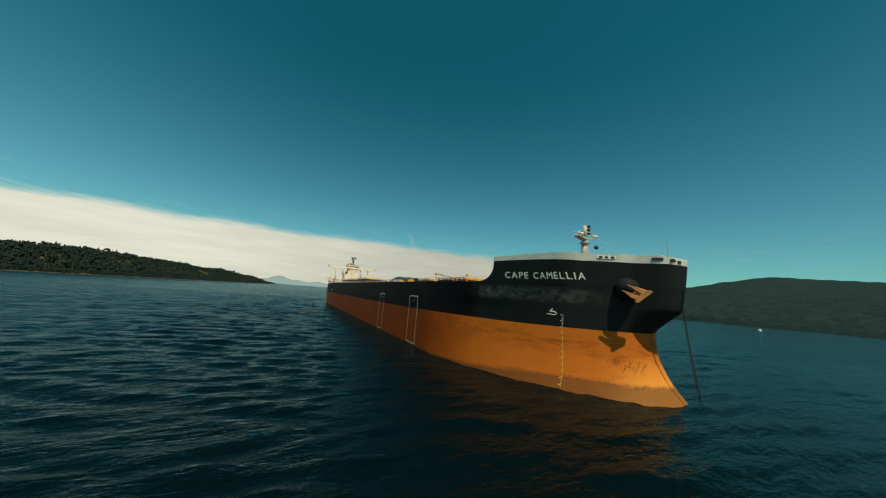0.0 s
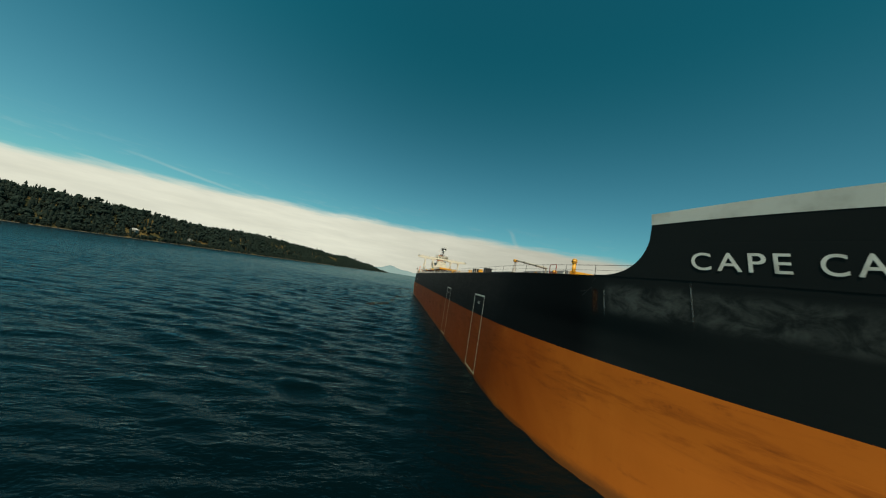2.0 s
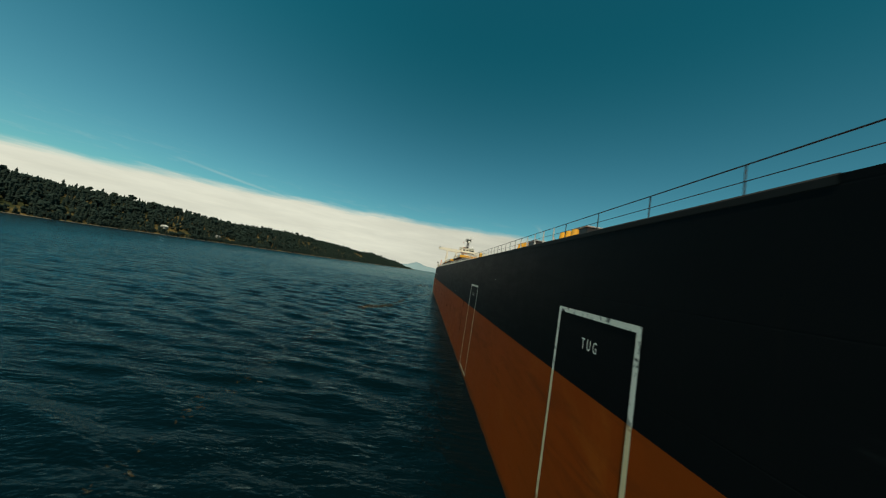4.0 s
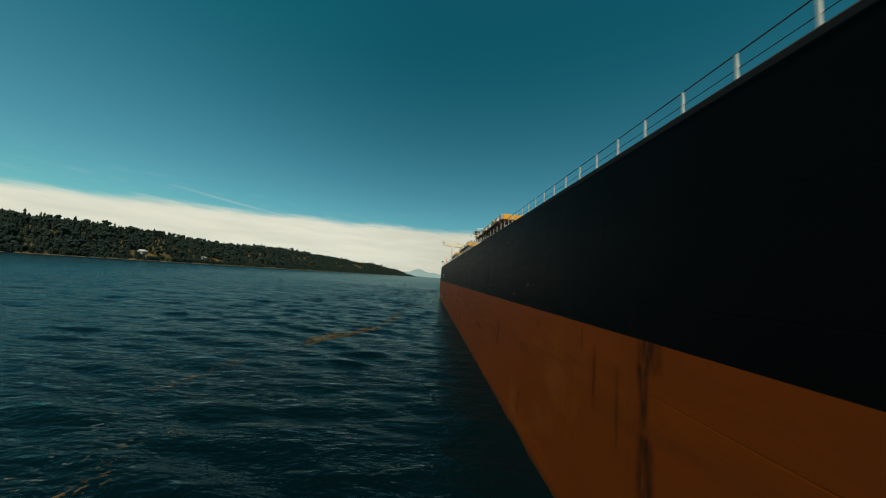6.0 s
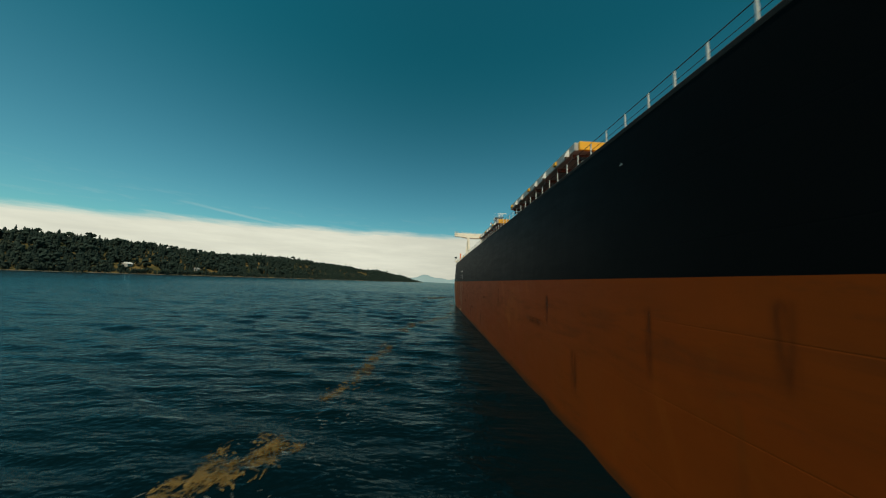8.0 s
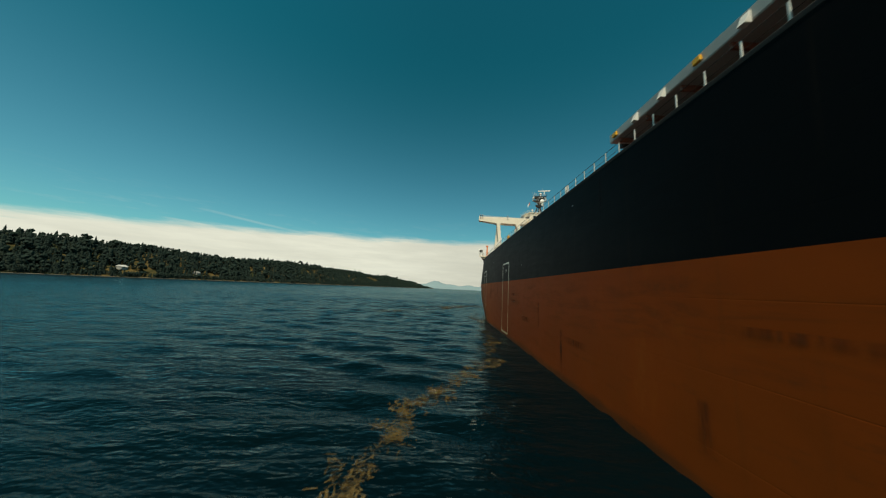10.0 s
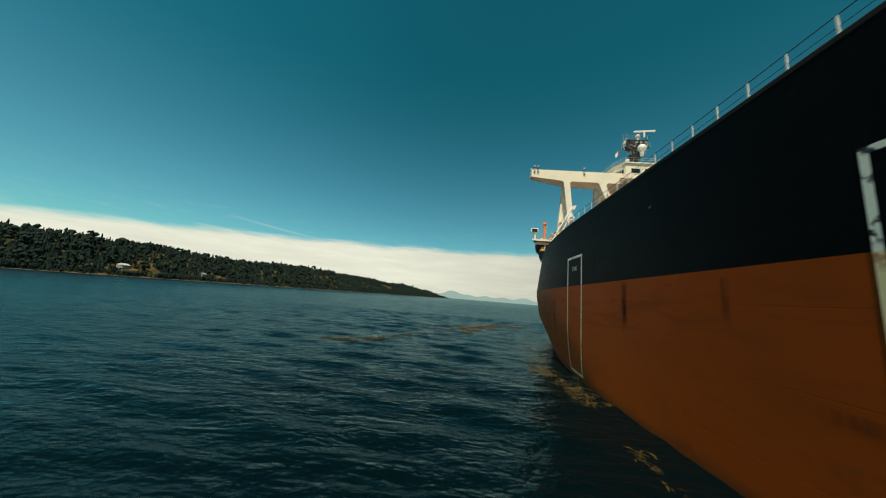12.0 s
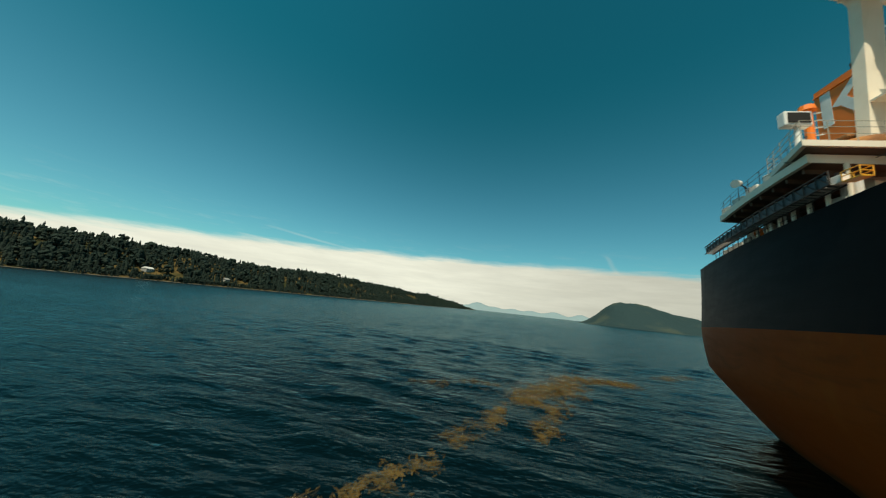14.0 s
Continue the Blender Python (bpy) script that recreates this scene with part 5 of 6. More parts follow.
def wheelhouse():
    y0, z0, z1 = FRONT - 0.12, 31.95, 35.3
    plan = [(16.9, 269.4), (18.0, y0), (27.0, y0), (28.1, 269.4), (28.1, 274.0), (16.9, 274.0)]
    room = part("wheelhouse", prism(B(), plan, "z", z0, z1), CREAM, ship, "cream wheelhouse with a band of dark windows")
    big = [(16.7, 269.3), (17.85, y0 - 0.3), (27.15, y0 - 0.3), (28.3, 269.3), (28.3, 274.2), (16.7, 274.2)]
    part("roof", prism(B(), big, "z", z1, z1 + 0.2), CREAM, room)
    part("catwalk", prism(B(), [(16.8, y0 - 0.62), (28.2, y0 - 0.62), (28.2, y0 - 0.005), (16.8, y0 - 0.005)], "z", 31.98, 32.16), CREAM, room)
    bm = B()
    for h, r in ((0.35, 0.03), (0.62, 0.06)):
        rod(bm, (16.85, y0 - 0.58, 32.16 + h), (28.15, y0 - 0.58, 32.16 + h), r, sides=6)
    for k in range(12):
        rod(bm, (16.9 + 1.02 * k, y0 - 0.58, 32.1), (16.9 + 1.02 * k, y0 - 0.58, 32.8), 0.045, sides=6)
    part("catwalk_rail", bm, CREAM, room)
    window_row(room, [(19.85 + 0.06, 33.8), (22.4, 33.85), (24.75, 33.85), (26.5, 33.85)], (1.8, 0.95), y0 - 0.02)
    # the slanted corner windows
    for s in (0, 1):
        a, b = Vector((16.9, 269.4, 33.8)), Vector((18.0, y0, 33.8))
        if s:
            a, b = Vector((28.1, 269.4, 33.8)), Vector((27.0, y0, 33.8))
        along = (b - a).normalized()
        out = Vector((-along.y, along.x, 0))
        out = out if out.y < 0 else -out
        m = Matrix(((along.x, out.x, 0, 0), (along.y, out.y, 0, 0), (0, 0, 1, 0), (0, 0, 0, 1)))
        m.translation = (a + b) / 2
        pane = part("pane", box(B(), (-1.15, 0.0, -0.45), (1.15, 0.05, 0.45), 0.01), DARKGLASS, room, "dark reflecting glass")
        pane.matrix_basis = m
    # lattice steps beside the wheelhouse on the wing
    bm = B()
    for k in range(5):
        rod(bm, (16.3 + 0.3 * k, FRONT + 0.4, 33.2), (16.3 + 0.3 * k, FRONT + 0.4, 34.2 + 0.2 * k), 0.035, sides=5)
    rod(bm, (16.2, FRONT + 0.4, 34.15), (17.6, FRONT + 0.4, 35.1), 0.05, sides=6)
    rod(bm, (16.2, FRONT + 0.4, 33.7), (17.6, FRONT + 0.4, 34.5), 0.035, sides=6)
    part("roof_ladder", bm, CREAM, room)
    bm = B()
    for z in (35.95, 36.35):
        for (xa, ya), (xb, yb) in zip(big, big[1:] + big[:1]):
            rod(bm, (xa, ya, z), (xb, yb, z), 0.022, sides=5)
    for (xa, ya), (xb, yb) in zip(big, big[1:] + big[:1]):
        for k in range(6):
            rod(bm, (xa + (xb - xa) * k / 6, ya + (yb - ya) * k / 6, 35.5), (xa + (xb - xa) * k / 6, ya + (yb - ya) * k / 6, 36.36), 0.022, sides=5)
    part("roof_rail", bm, PALE, room)
    for x in (19.3, 26.4):
        bm = B()
        rod(bm, (x, 268.3, 35.5), (x, 268.3, 36.5), 0.1, sides=8)
        bmesh.ops.create_icosphere(bm, subdivisions=2, radius=0.4, matrix=Matrix.Translation((x, 268.3, 36.7)))
        part("search_light", bm, WHITE, room, "white search light", True)


wheelhouse()


def radar_mast():
    x, y = 22.9, 271.6
    bm = rod(B(), (x, y, 35.5), (x, y, 43.2), 0.45, 0.3, 12)
    rod(bm, (x - 1.7, y + 1.8, 35.5), (x, y, 41.0), 0.14, sides=8)
    rod(bm, (x + 1.7, y + 1.8, 35.5), (x, y, 41.0), 0.14, sides=8)
    mast = part("radar_mast", bm, STEEL, ship, "dark radar mast crowded with aerials")
    for z, w in ((39.6, 1.5), (41.4, 2.5), (43.0, 2.0)):
        part("yard_platform", prism(B(), [(x - w, z), (x + w, z), (x + 0.5, z - 0.7), (x - 0.5, z - 0.7)], "y", y - 0.7, y + 0.6), STEEL, mast)
        bm = B()
        for yy in (y - 0.9, y + 0.7):
            for h in (0.45, 0.9):
                rod(bm, (x - w, yy, z + h), (x + w, yy, z + h), 0.025, sides=5)
            for k in range(6):
                rod(bm, (x - w + 2 * w * k / 5, yy, z), (x - w + 2 * w * k / 5, yy, z + 0.9), 0.025, sides=5)
        part("yard_rail", bm, GREY, mast)
    for dx, dy, z, tilt, wide in ((1.6, -0.4, 45.0, 5, 2.2), (-0.6, 0.2, 42.6, -8, 1.6)):
        bm = B()
        rod(bm, (x + dx, y + dy, z - 1.2), (x + dx, y + dy, z), 0.18, sides=8)
        m = Matrix.Translation((x + dx, y + dy, z + 0.15)) @ Matrix.Rotation(radians(-tilt), 4, "Y") @ Matrix.Diagonal((2 * wide, 0.3, 0.34, 1))
        bmesh.ops.create_cube(bm, size=1.0, matrix=m)
        part("radar_scanner", bm, WHITE, mast, "white radar scanner bar")
    for dx, dy, z, r in ((0.6, -1.15, 40.9, 0.82), (-2.3, 0.0, 42.3, 0.34), (2.2, 0.0, 42.4, 0.30), (0.3, -0.3, 44.0, 0.45)):
        bm = B()
        bmesh.ops.create_icosphere(bm, subdivisions=3, radius=r, matrix=Matrix.Translation((x + dx, y + dy, z)))
        rod(bm, (x + dx, y + dy, z - r - 0.9), (x + dx, y + dy, z - r * 0.7), r * 0.45, sides=10)
        part("radome", bm, WHITE, mast, "white satellite radome", True)
    for dx, z0, z1 in ((-2.5, 41.5, 44.6), (2.5, 41.5, 44.2), (-1.9, 43.0, 45.2), (1.0, 43.0, 46.2)):
        rodded("aerial", (x + dx, y, z0), (x + dx, y, z1), 0.03, PALE, mast, "", 0.015, 6)
    clutter = random.Random(7)
    for k in range(26):
        u, v = clutter.uniform(-2.2, 2.6), clutter.uniform(0, 1)
        z = 41.3 + 2.6 * v + 0.25 * u
        p = Vector((x + u * (0.75 + 0.4 * v), y - 0.8 + clutter.uniform(-0.2, 0.6), z))
        d = Vector((clutter.uniform(-0.5, 0.5), 0, clutter.uniform(-0.15, 0.5)))
        if k % 3 == 0:
            boxed("aerial_box", p - Vector((0.2, 0.2, 0.18)), p + Vector((0.22, 0.2, 0.2)), STEEL if k % 2 else GREY, mast, "", 0.05)
        else:
            rodded("bracket", p - d, p + d, 0.07, STEEL if k % 3 == 1 else GREY, mast, "", 0.05, 6)
    part("gusset", prism(B(), [(x - 2.0, 42.6), (x + 2.6, 43.4), (x + 1.0, 41.0), (x + 0.2, 39.4), (x - 0.5, 39.6), (x - 0.9, 41.2)], "y", y - 0.3, y + 0.15), STEEL, mast, "dark steel gusset")
    for k in range(4):
        boxed("signal_lamp", (x - 0.2, y - 0.75, 36.6 + 0.8 * k), (x + 0.2, y - 0.4, 37.05 + 0.8 * k), STEEL, mast, "black navigation lamp", 0.04)


radar_mast()


def flag():
    """A small red and white ensign, wind-blown, on a halyard beside the mast."""
    rows = [[(19.2 - 0.09 * c, 271.0 + 0.10 * math.sin(c * 0.9 + r * 0.4), 40.6 - 0.16 * r - 0.12 * c) for c in range(9)] for r in range(7)]
    cloth = grid_mesh("flag", rows)
    cloth.materials.append(REDFRAME)
    cloth.materials.append(WHITE)
    for f in cloth.polygons:
        f.material_index = 1 if f.center[0] < 18.85 else 0
    ob = solid(part("flag", cloth, None, None, "", True), 0.01)
    tagged(ob, "small red and white flag flying from a halyard", "flag")
    rodded("halyard", (19.3, 271.0, 36.3), (20.4, 271.4, 42.9), 0.012, STEEL, ship)


flag()


# ---- funnel and engine casing ----
def funnel():
    x0, x1, y0, y1, z0, z1 = 20.0, 25.0, 280.0, 285.3, 30.0, 37.0
    casing = boxed("engine_casing", (18.4, 276.6, 16.2), (26.6, 287.0, 25.98), CREAM, ship, "cream engine casing", 0.08)
    outline = [(y0, z0), (y1, z0), (y1, z1 - 0.15), (y0, z1)]
    stack = part("funnel", prism(B(), outline, "x", x0, x1), ORANGE, ship, "orange funnel with a white emblem")
    boxed("funnel_base", (x0 + 0.2, y0 + 0.3, 26.0), (x1 - 0.2, y1, z0 - 0.01), CREAM, stack, "", 0.05)
    part("cap", prism(B(), [(y0 + 0.2, z1 + 0.0), (y1 - 0.5, z1 - 0.45), (y1 - 0.8, z1 + 0.1), (y0 + 0.7, z1 + 0.5)], "x", x0 + 0.5, x1 - 0.5), STEEL, stack, "black funnel cap")
    for s in (0, 1):
        def at(u, v):
            return ((y1 - 0.55) - u * 4.2, z0 + 2.0 + v * 4.1)
        shapes = ([(0.0, 0), (0.24, 0), (0.24, 1), (0.0, 1)], [(0.24, 0.48), (0.74, 1.0), (1.0, 1.0), (0.40, 0.40)], [(0.34, 0.52), (0.50, 0.66), (1.0, 0.0), (0.72, 0.0)])
        bm = B()
        for k, shape in enumerate(shapes):
            prism(bm, [at(1 - u if s else u, v) for u, v in shape], "x", *((x0 - 0.03 - 0.002 * k, x0 - 0.004) if s == 0 else (x1 + 0.004, x1 + 0.03 + 0.002 * k)))
        part("emblem", bm, WHITE, stack, "white angular emblem")
    bm = B()
    for k, shape in enumerate(shapes):
        prism(bm, [(x0 + 2.0 + 2.6 * u, z0 + 1.6 + 3.6 * v) for u, v in shape], "y", y0 - 0.02 - 0.002 * k, y0 - 0.004)
    part("emblem", bm, WHITE, stack, "white angular emblem")
    boxed("collar", (x0 - 0.12, y0 - 0.12, z1 - 0.95), (x1 + 0.12, y1 + 0.05, z1 - 0.75), ORANGE, stack, "", 0.03)
    for dx in (0.9, 2.1, 3.3):
        rodded("exhaust_pipe", (x0 + dx, y0 + 1.8, z1 - 1.0), (x0 + dx, y0 + 2.2, z1 + 1.1), 0.3, STEEL, stack, "sooty exhaust pipe", None, 12)


funnel()


# ---- the boat deck and stern gear ----
def boat_deck():
    """The open deck above the stern: its edge follows the hull."""
    outline = [(1.65 + 0.20 * (y - 267.6) + 0.0075 * (y - 267.6) ** 2, y) for y in np.linspace(267.6, 278.2, 16)]
    slab = part("boat_deck", prism(B(), outline + [(2 * MID - x, y) for x, y in reversed(outline)], "z", 18.35, 18.85), CREAM, ship, "cream boat deck overhanging the stern")
    under = [(x + 0.22, y) for x, y in outline]
    # an added brown sheet and beams paint the shade below the slab
    soffit = part("soffit", prism(B(), under + [(2 * MID - x, y) for x, y in reversed(under)], "z", 18.325, 18.346), BROWN, slab, "dark brown sheet that paints the underside's shade")
    for y in np.linspace(268.4, 277.4, 8):
        x = 1.95 + 0.20 * (y - 267.6) + 0.0075 * (y - 267.6) ** 2
        boxed("deck_beam", (x, y - 0.06, 18.06), (2 * MID - x, y + 0.06, 18.322), BROWN, soffit, "", 0.0)
    for x, y in outline[::2]:
        foot = max(x + 0.5, side_x(y, deck_z(y)) + 0.35)
        rodded("pillar", (foot, y, deck_z(y) - 0.03), (foot, y, 18.35), 0.11, CREAM, ship, "", None, 8)
    bm = B()
    for h in (0.4, 0.75, 1.1):
        for (xa, ya), (xb, yb) in zip(outline, outline[1:]):
            rod(bm, (xa + 0.1, ya, 18.85 + h), (xb + 0.1, yb, 18.85 + h), 0.014, sides=5)
    for x, y in outline[::2]:
        rod(bm, (x + 0.1, y, 18.85), (x + 0.1, y, 19.95), 0.02, sides=5)
    part("deck_rail", bm, STEEL, ship)
    for x, y in outline[2:15:3]:
        boxed("raft_locker", (x + 0.25, y - 0.5, 18.86), (x + 0.95, y + 0.5, 19.45), PALE, ship, "", 0.05)
    # the jutting platform with its rail
    plat = [(0.85, 266.9), (8.5, 266.9), (8.5, 271.0), (2.6, 271.0)]
    deck = part("boat_platform", prism(B(), plat, "z", 18.95, 19.3), CREAM, ship, "cream jutting platform")
    bm = B()
    for h in (0.4, 0.8, 1.15):
        for (xa, ya), (xb, yb) in zip(plat, plat[1:] + plat[:1]):
            rod(bm, (xa, ya, 19.3 + h), (xb, yb, 19.3 + h), 0.018, sides=5)
    for x, y in [(0.85 + 1.27 * k, 266.9) for k in range(7)] + [(1.3, 268.0), (1.75, 269.1), (2.2, 270.1), (2.6, 271.0)]:
        rod(bm, (x, y, 19.3), (x, y, 20.45), 0.022, sides=5)
    part("platform_rail", bm, MASTGREY, deck)
    # another added brown sheet, for shade under the platform
    part("soffit", prism(B(), [(1.15, 267.05), (8.4, 267.05), (8.4, 270.9), (2.75, 270.9)], "z", 18.925, 18.946), BROWN, deck, "dark brown sheet that paints the underside's shade")
    part("brace", prism(B(), [(1.5, 18.92), (8.0, 18.92), (8.0, 17.6)], "y", 268.6, 268.75), MASTGREY, deck)
    rodded("pillar", (5.2, 267.2, deck_z(267) - 0.03), (5.2, 267.2, 18.95), 0.16, CREAM, deck, "", None, 10)
    # side-light box: a white housing with a black screen
    bm = B()
    box(bm, (0.75, 267.5, 20.6), (2.1, 268.0, 21.5), 0.05)
    rod(bm, (1.55, 267.8, 19.3), (1.55, 267.8, 20.65), 0.18, 0.12, 10)
    lamp = part("side_light", bm, WHITE, ship, "white side-light housing")
    boxed("screen", (0.88, 267.44, 20.74), (1.97, 267.5, 21.36), SCREENBLACK, lamp, "black light screen", 0.01)


boat_deck()


def lifeboat():
    """An enclosed lifeboat: a pointed shell with a rounded canopy and a keel."""
    bm = B()
    rows = []
    for k in range(13):
        t = k / 12
        r = 1.35 * math.sin(math.pi * min(0.96, max(0.04, t))) ** 0.45
        rows.append([(6.4 + r * math.cos(a) * 0.95, 267.9 + 6.8 * t, 20.1 + r * 0.95 * math.sin(a)) for a in np.linspace(0, 2 * math.pi, 17)])
    boat = part("lifeboat", grid_mesh("lifeboat", rows), RUSTY, None, "", True)
    tagged(boat, "rust-brown enclosed lifeboat stowed on the boat deck", "lifeboat")
    boxed("hatch", (5.9, 269.6, 21.25), (6.7, 270.8, 21.6), RUSTY, boat, "", 0.1)
    boxed("fender", (4.95, 268.9, 20.0), (5.07, 273.6, 20.2), WHITE, boat, "white fender strake", 0.02)
    for y in (269.3, 273.2):
        bm = B()
        rod(bm, (8.3, y, 18.85), (8.2, y, 21.6), 0.18, 0.14, 8)
        rod(bm, (8.2, y, 21.6), (6.6, y, 22.0), 0.14, 0.1, 8)
        part("davit", bm, CREAM, ship, "cream boat davit")


lifeboat()


def vent_stack():
    bm = rod(B(), (3.8, 269.5, 18.85), (3.8, 269.5, 22.9), 0.22, sides=10)
    rod(bm, (3.8, 269.5, 22.9), (3.8, 269.5, 23.25), 0.42, 0.36, 12)
    ob = part("vent_stack", bm, ORANGE, ship, "red-orange ventilator stack")
    bm = B()
    for k in range(4):
        rod(bm, (3.8, 269.5, 21.2 + 0.5 * k), (4.35, 269.3, 21.2 + 0.5 * k), 0.04, sides=5)
    part("rung", bm, PALE, ob)


vent_stack()


def stores_crane():
    """A white crane: a squat pedestal, a two-legged jib with cross ties."""
    y = 265.0
    bm = rod(B(), (5.0, y, deck_z(y) - 0.03), (5.0, y, 18.6), 0.62, 0.5, 16)
    box(bm, (4.3, y - 0.6, 18.6), (5.7, y + 0.6, 19.5), 0.1)
    crane = part("stores_crane", bm, WHITE, ship, "white stores crane")
    a, b, c, d = Vector((3.95, y, 18.7)), Vector((4.95, y, 18.7)), Vector((7.45, y, 25.25)), Vector((7.95, y, 25.45))
    rodded("jib_leg", a, c, 0.10, WHITE, crane, "", 0.13, 8)
    rodded("jib_leg", b, d, 0.10, WHITE, crane, "", 0.13, 8)
    for s, t in ((0.1, 0.12), (0.42, 0.46), (0.75, 0.76), (0.93, 0.93)):
        rodded("tie", a.lerp(c, s), b.lerp(d, t), 0.07, WHITE, crane, "", None, 6)
    rodded("tie", a + Vector((-0.2, 0, 1.5)), b + Vector((0.9, 0, 0.2)), 0.06, WHITE, crane, "", None, 6)
    rodded("tie", a.lerp(c, 0.62), d + Vector((-0.35, 0, -2.2)), 0.06, WHITE, crane, "", None, 6)
    part("jib_head", prism(B(), [(7.2, 24.6), (7.9, 24.9), (8.15, 25.6), (7.5, 25.5)], "y", y - 0.3, y + 0.3), WHITE, crane)
    part("hook_block", prism(B(), [(7.15, 23.4), (7.75, 23.0), (7.95, 23.2), (7.5, 23.9)], "y", y - 0.2, y + 0.2), WHITE, crane)
    rodded("hoist_wire", (7.7, y, 24.8), (7.6, y, 23.6), 0.025, STEEL, crane)
    boxed("winch", (5.75, y - 0.5, 18.2), (6.6, y + 0.5, 18.9), STEEL, crane, "dark winch", 0.1)


stores_crane()
life_ring = bmesh.new()
for k in range(16):
    a, b = 2 * math.pi * k / 16, 2 * math.pi * (k + 1) / 16
    rod(life_ring, (7.0 + 0.36 * math.cos(a), 266.3, 18.9 + 0.36 * math.sin(a)), (7.0 + 0.36 * math.cos(b), 266.3, 18.9 + 0.36 * math.sin(b)), 0.085, sides=6)
tagged(part("life_ring", life_ring, ORANGE, None, "", True), "orange life ring hung on the stern rail", "life ring")


def gangway():
    """The stowed boarding ladder along the deck edge: two side trusses, steps and a yellow platform."""
    ya, yb = 267.4, 285.2

    def at(y, z, inn=0.0):
        return (side_x(y, 17.0) - 0.7 + inn, y, z)
    bm = B()
    count = 20
    for inn in (0.0, 0.75):
        for k in range(count):
            p, q = ya + (yb - ya) * k / count, ya + (yb - ya) * (k + 1) / count
            for z in (17.0, 17.75):
                rod(bm, at(p, z, inn), at(q, z, inn), 0.05, sides=5)
            rod(bm, at(p, 17.0, inn), at(p, 17.75, inn), 0.035, sides=5)
            rod(bm, at(p, 17.0, inn), at(q, 17.75, inn), 0.025, sides=5)
    ladder = part("gangway", bm, STEEL, ship, "dark steel boarding ladder stowed along the rail")
    for inn in (0.06, 0.69):
        rows = [[at(ya + 0.2 + (yb - ya - 0.4) * k / 30, z, inn) for k in range(31)] for z in (17.08, 17.62)]
        solid(part("side_panel", grid_mesh("side_panel", rows), GANGBLUE, ladder, "dark blue-grey side panel"), 0.03)
    bm = B()
    for k in range(44):
        y = ya + 0.2 + (yb - ya - 0.4) * k / 43
        box(bm, (side_x(y, 17.0) - 0.68, y - 0.12, 17.02), (side_x(y, 17.0) + 0.03, y + 0.06, 17.06))
    part("tread", bm, GREY, ladder)
    x = side_x(267, 17.0) - 0.35
    stage = boxed("platform", (x, 266.3, 17.0), (x + 0.55, 267.1, 17.06), YELLOW, ladder, "yellow railed platform", 0.0)
    for z in (17.3, 17.56):
        for p, q in (((x, 266.3), (x, 267.1)), ((x + 0.55, 266.3), (x + 0.55, 267.1)), ((x, 266.3), (x + 0.55, 266.3))):
            rodded("handrail", (*p, z), (*q, z), 0.03, YELLOW, stage, "", None, 5)
    for p in ((x, 266.3), (x, 266.7), (x, 267.1), (x + 0.55, 266.3), (x + 0.55, 267.1)):
        rodded("post", (*p, 17.06), (*p, 17.57), 0.03, YELLOW, stage, "", None, 5)
    boxed("hoist_box", (x + 0.05, 267.15, 17.05), (x + 0.5, 267.75, 17.5), WHITE, ladder, "white hoist box", 0.03)
    rodded("hoist_drum", (x + 0.2, 267.5, 17.62), (x + 0.5, 267.5, 17.62), 0.11, STEEL, ladder, "dark hoist drum", None, 10)


gangway()


def mooring_deck():
    """What stands under the boat deck: bitts, a rope reel, lockers, a roller frame and the rail round the stern."""
    def inside(y, inn):
        return side_x(y, deck_z(y)) + inn

    for y in (267.6, 268.3):
        rodded("bitt", (inside(y, 0.7), y, deck_z(y) - 0.06), (inside(y, 0.7), y, deck_z(y) + 1.05), 0.2, PALE, ship, "pale mooring bitt", None, 12)
    boxed("deck_box", (inside(269, 0.9), 268.9, deck_z(269) - 0.06), (inside(269, 1.7), 269.6, deck_z(269) + 0.75), PALE, ship, "pale deck box", 0.04)
    base = boxed("roller_frame", (inside(273.6, 0.4), 273.2, deck_z(273) - 0.06), (inside(273.6, 0.9), 274.5, deck_z(273) + 0.12), WHITE, ship, "white roller fairlead frame", 0.03)
    for y in (273.3, 274.4):
        rodded("roller", (inside(273.6, 0.65), y, deck_z(y) + 0.12), (inside(273.6, 0.65), y, deck_z(y) + 1.0), 0.11, WHITE, base, "", 0.09, 10)
    x, y, z = inside(276, 0.8), 276.0, deck_z(276) + 0.62
    reel = rodded("rope_reel", (x, y - 0.55, z), (x, y + 0.55, z), 0.36, ORANGE, ship, "orange rope on a white reel", None, 14)
    for dy in (-0.6, 0.55):
        rodded("flange", (x, y + dy, z), (x, y + dy + 0.05, z), 0.58, WHITE, reel, "white flange", None, 16)
        boxed("stand", (x - 0.12, y + dy, z - 0.68), (x + 0.12, y + dy + 0.05, z - 0.5), WHITE, reel, "", 0.0)
    for y in (278.2, 279.9, 281.4, 282.8):
        boxed("rope_locker", (inside(y, 0.5), y - 0.45, deck_z(y) - 0.06), (inside(y, 1.3), y + 0.45, deck_z(y) + 0.72), PALE, ship, "pale rope locker", 0.04)
    ys = [270.0 + 1.15 * k for k in range(14)]
    for y in ys:
        rodded("rail_post", (inside(y, 0.25), y, deck_z(y) - 0.06), (inside(y, 0.25), y, deck_z(y) + 0.9), 0.03, STEEL, ship, "", None, 6)
    for high in (0.45, 0.88):
        part("rail_wire", tube([(inside(y, 0.25), y, deck_z(y) + high) for y in ys], 0.016), STEEL, ship)


mooring_deck()


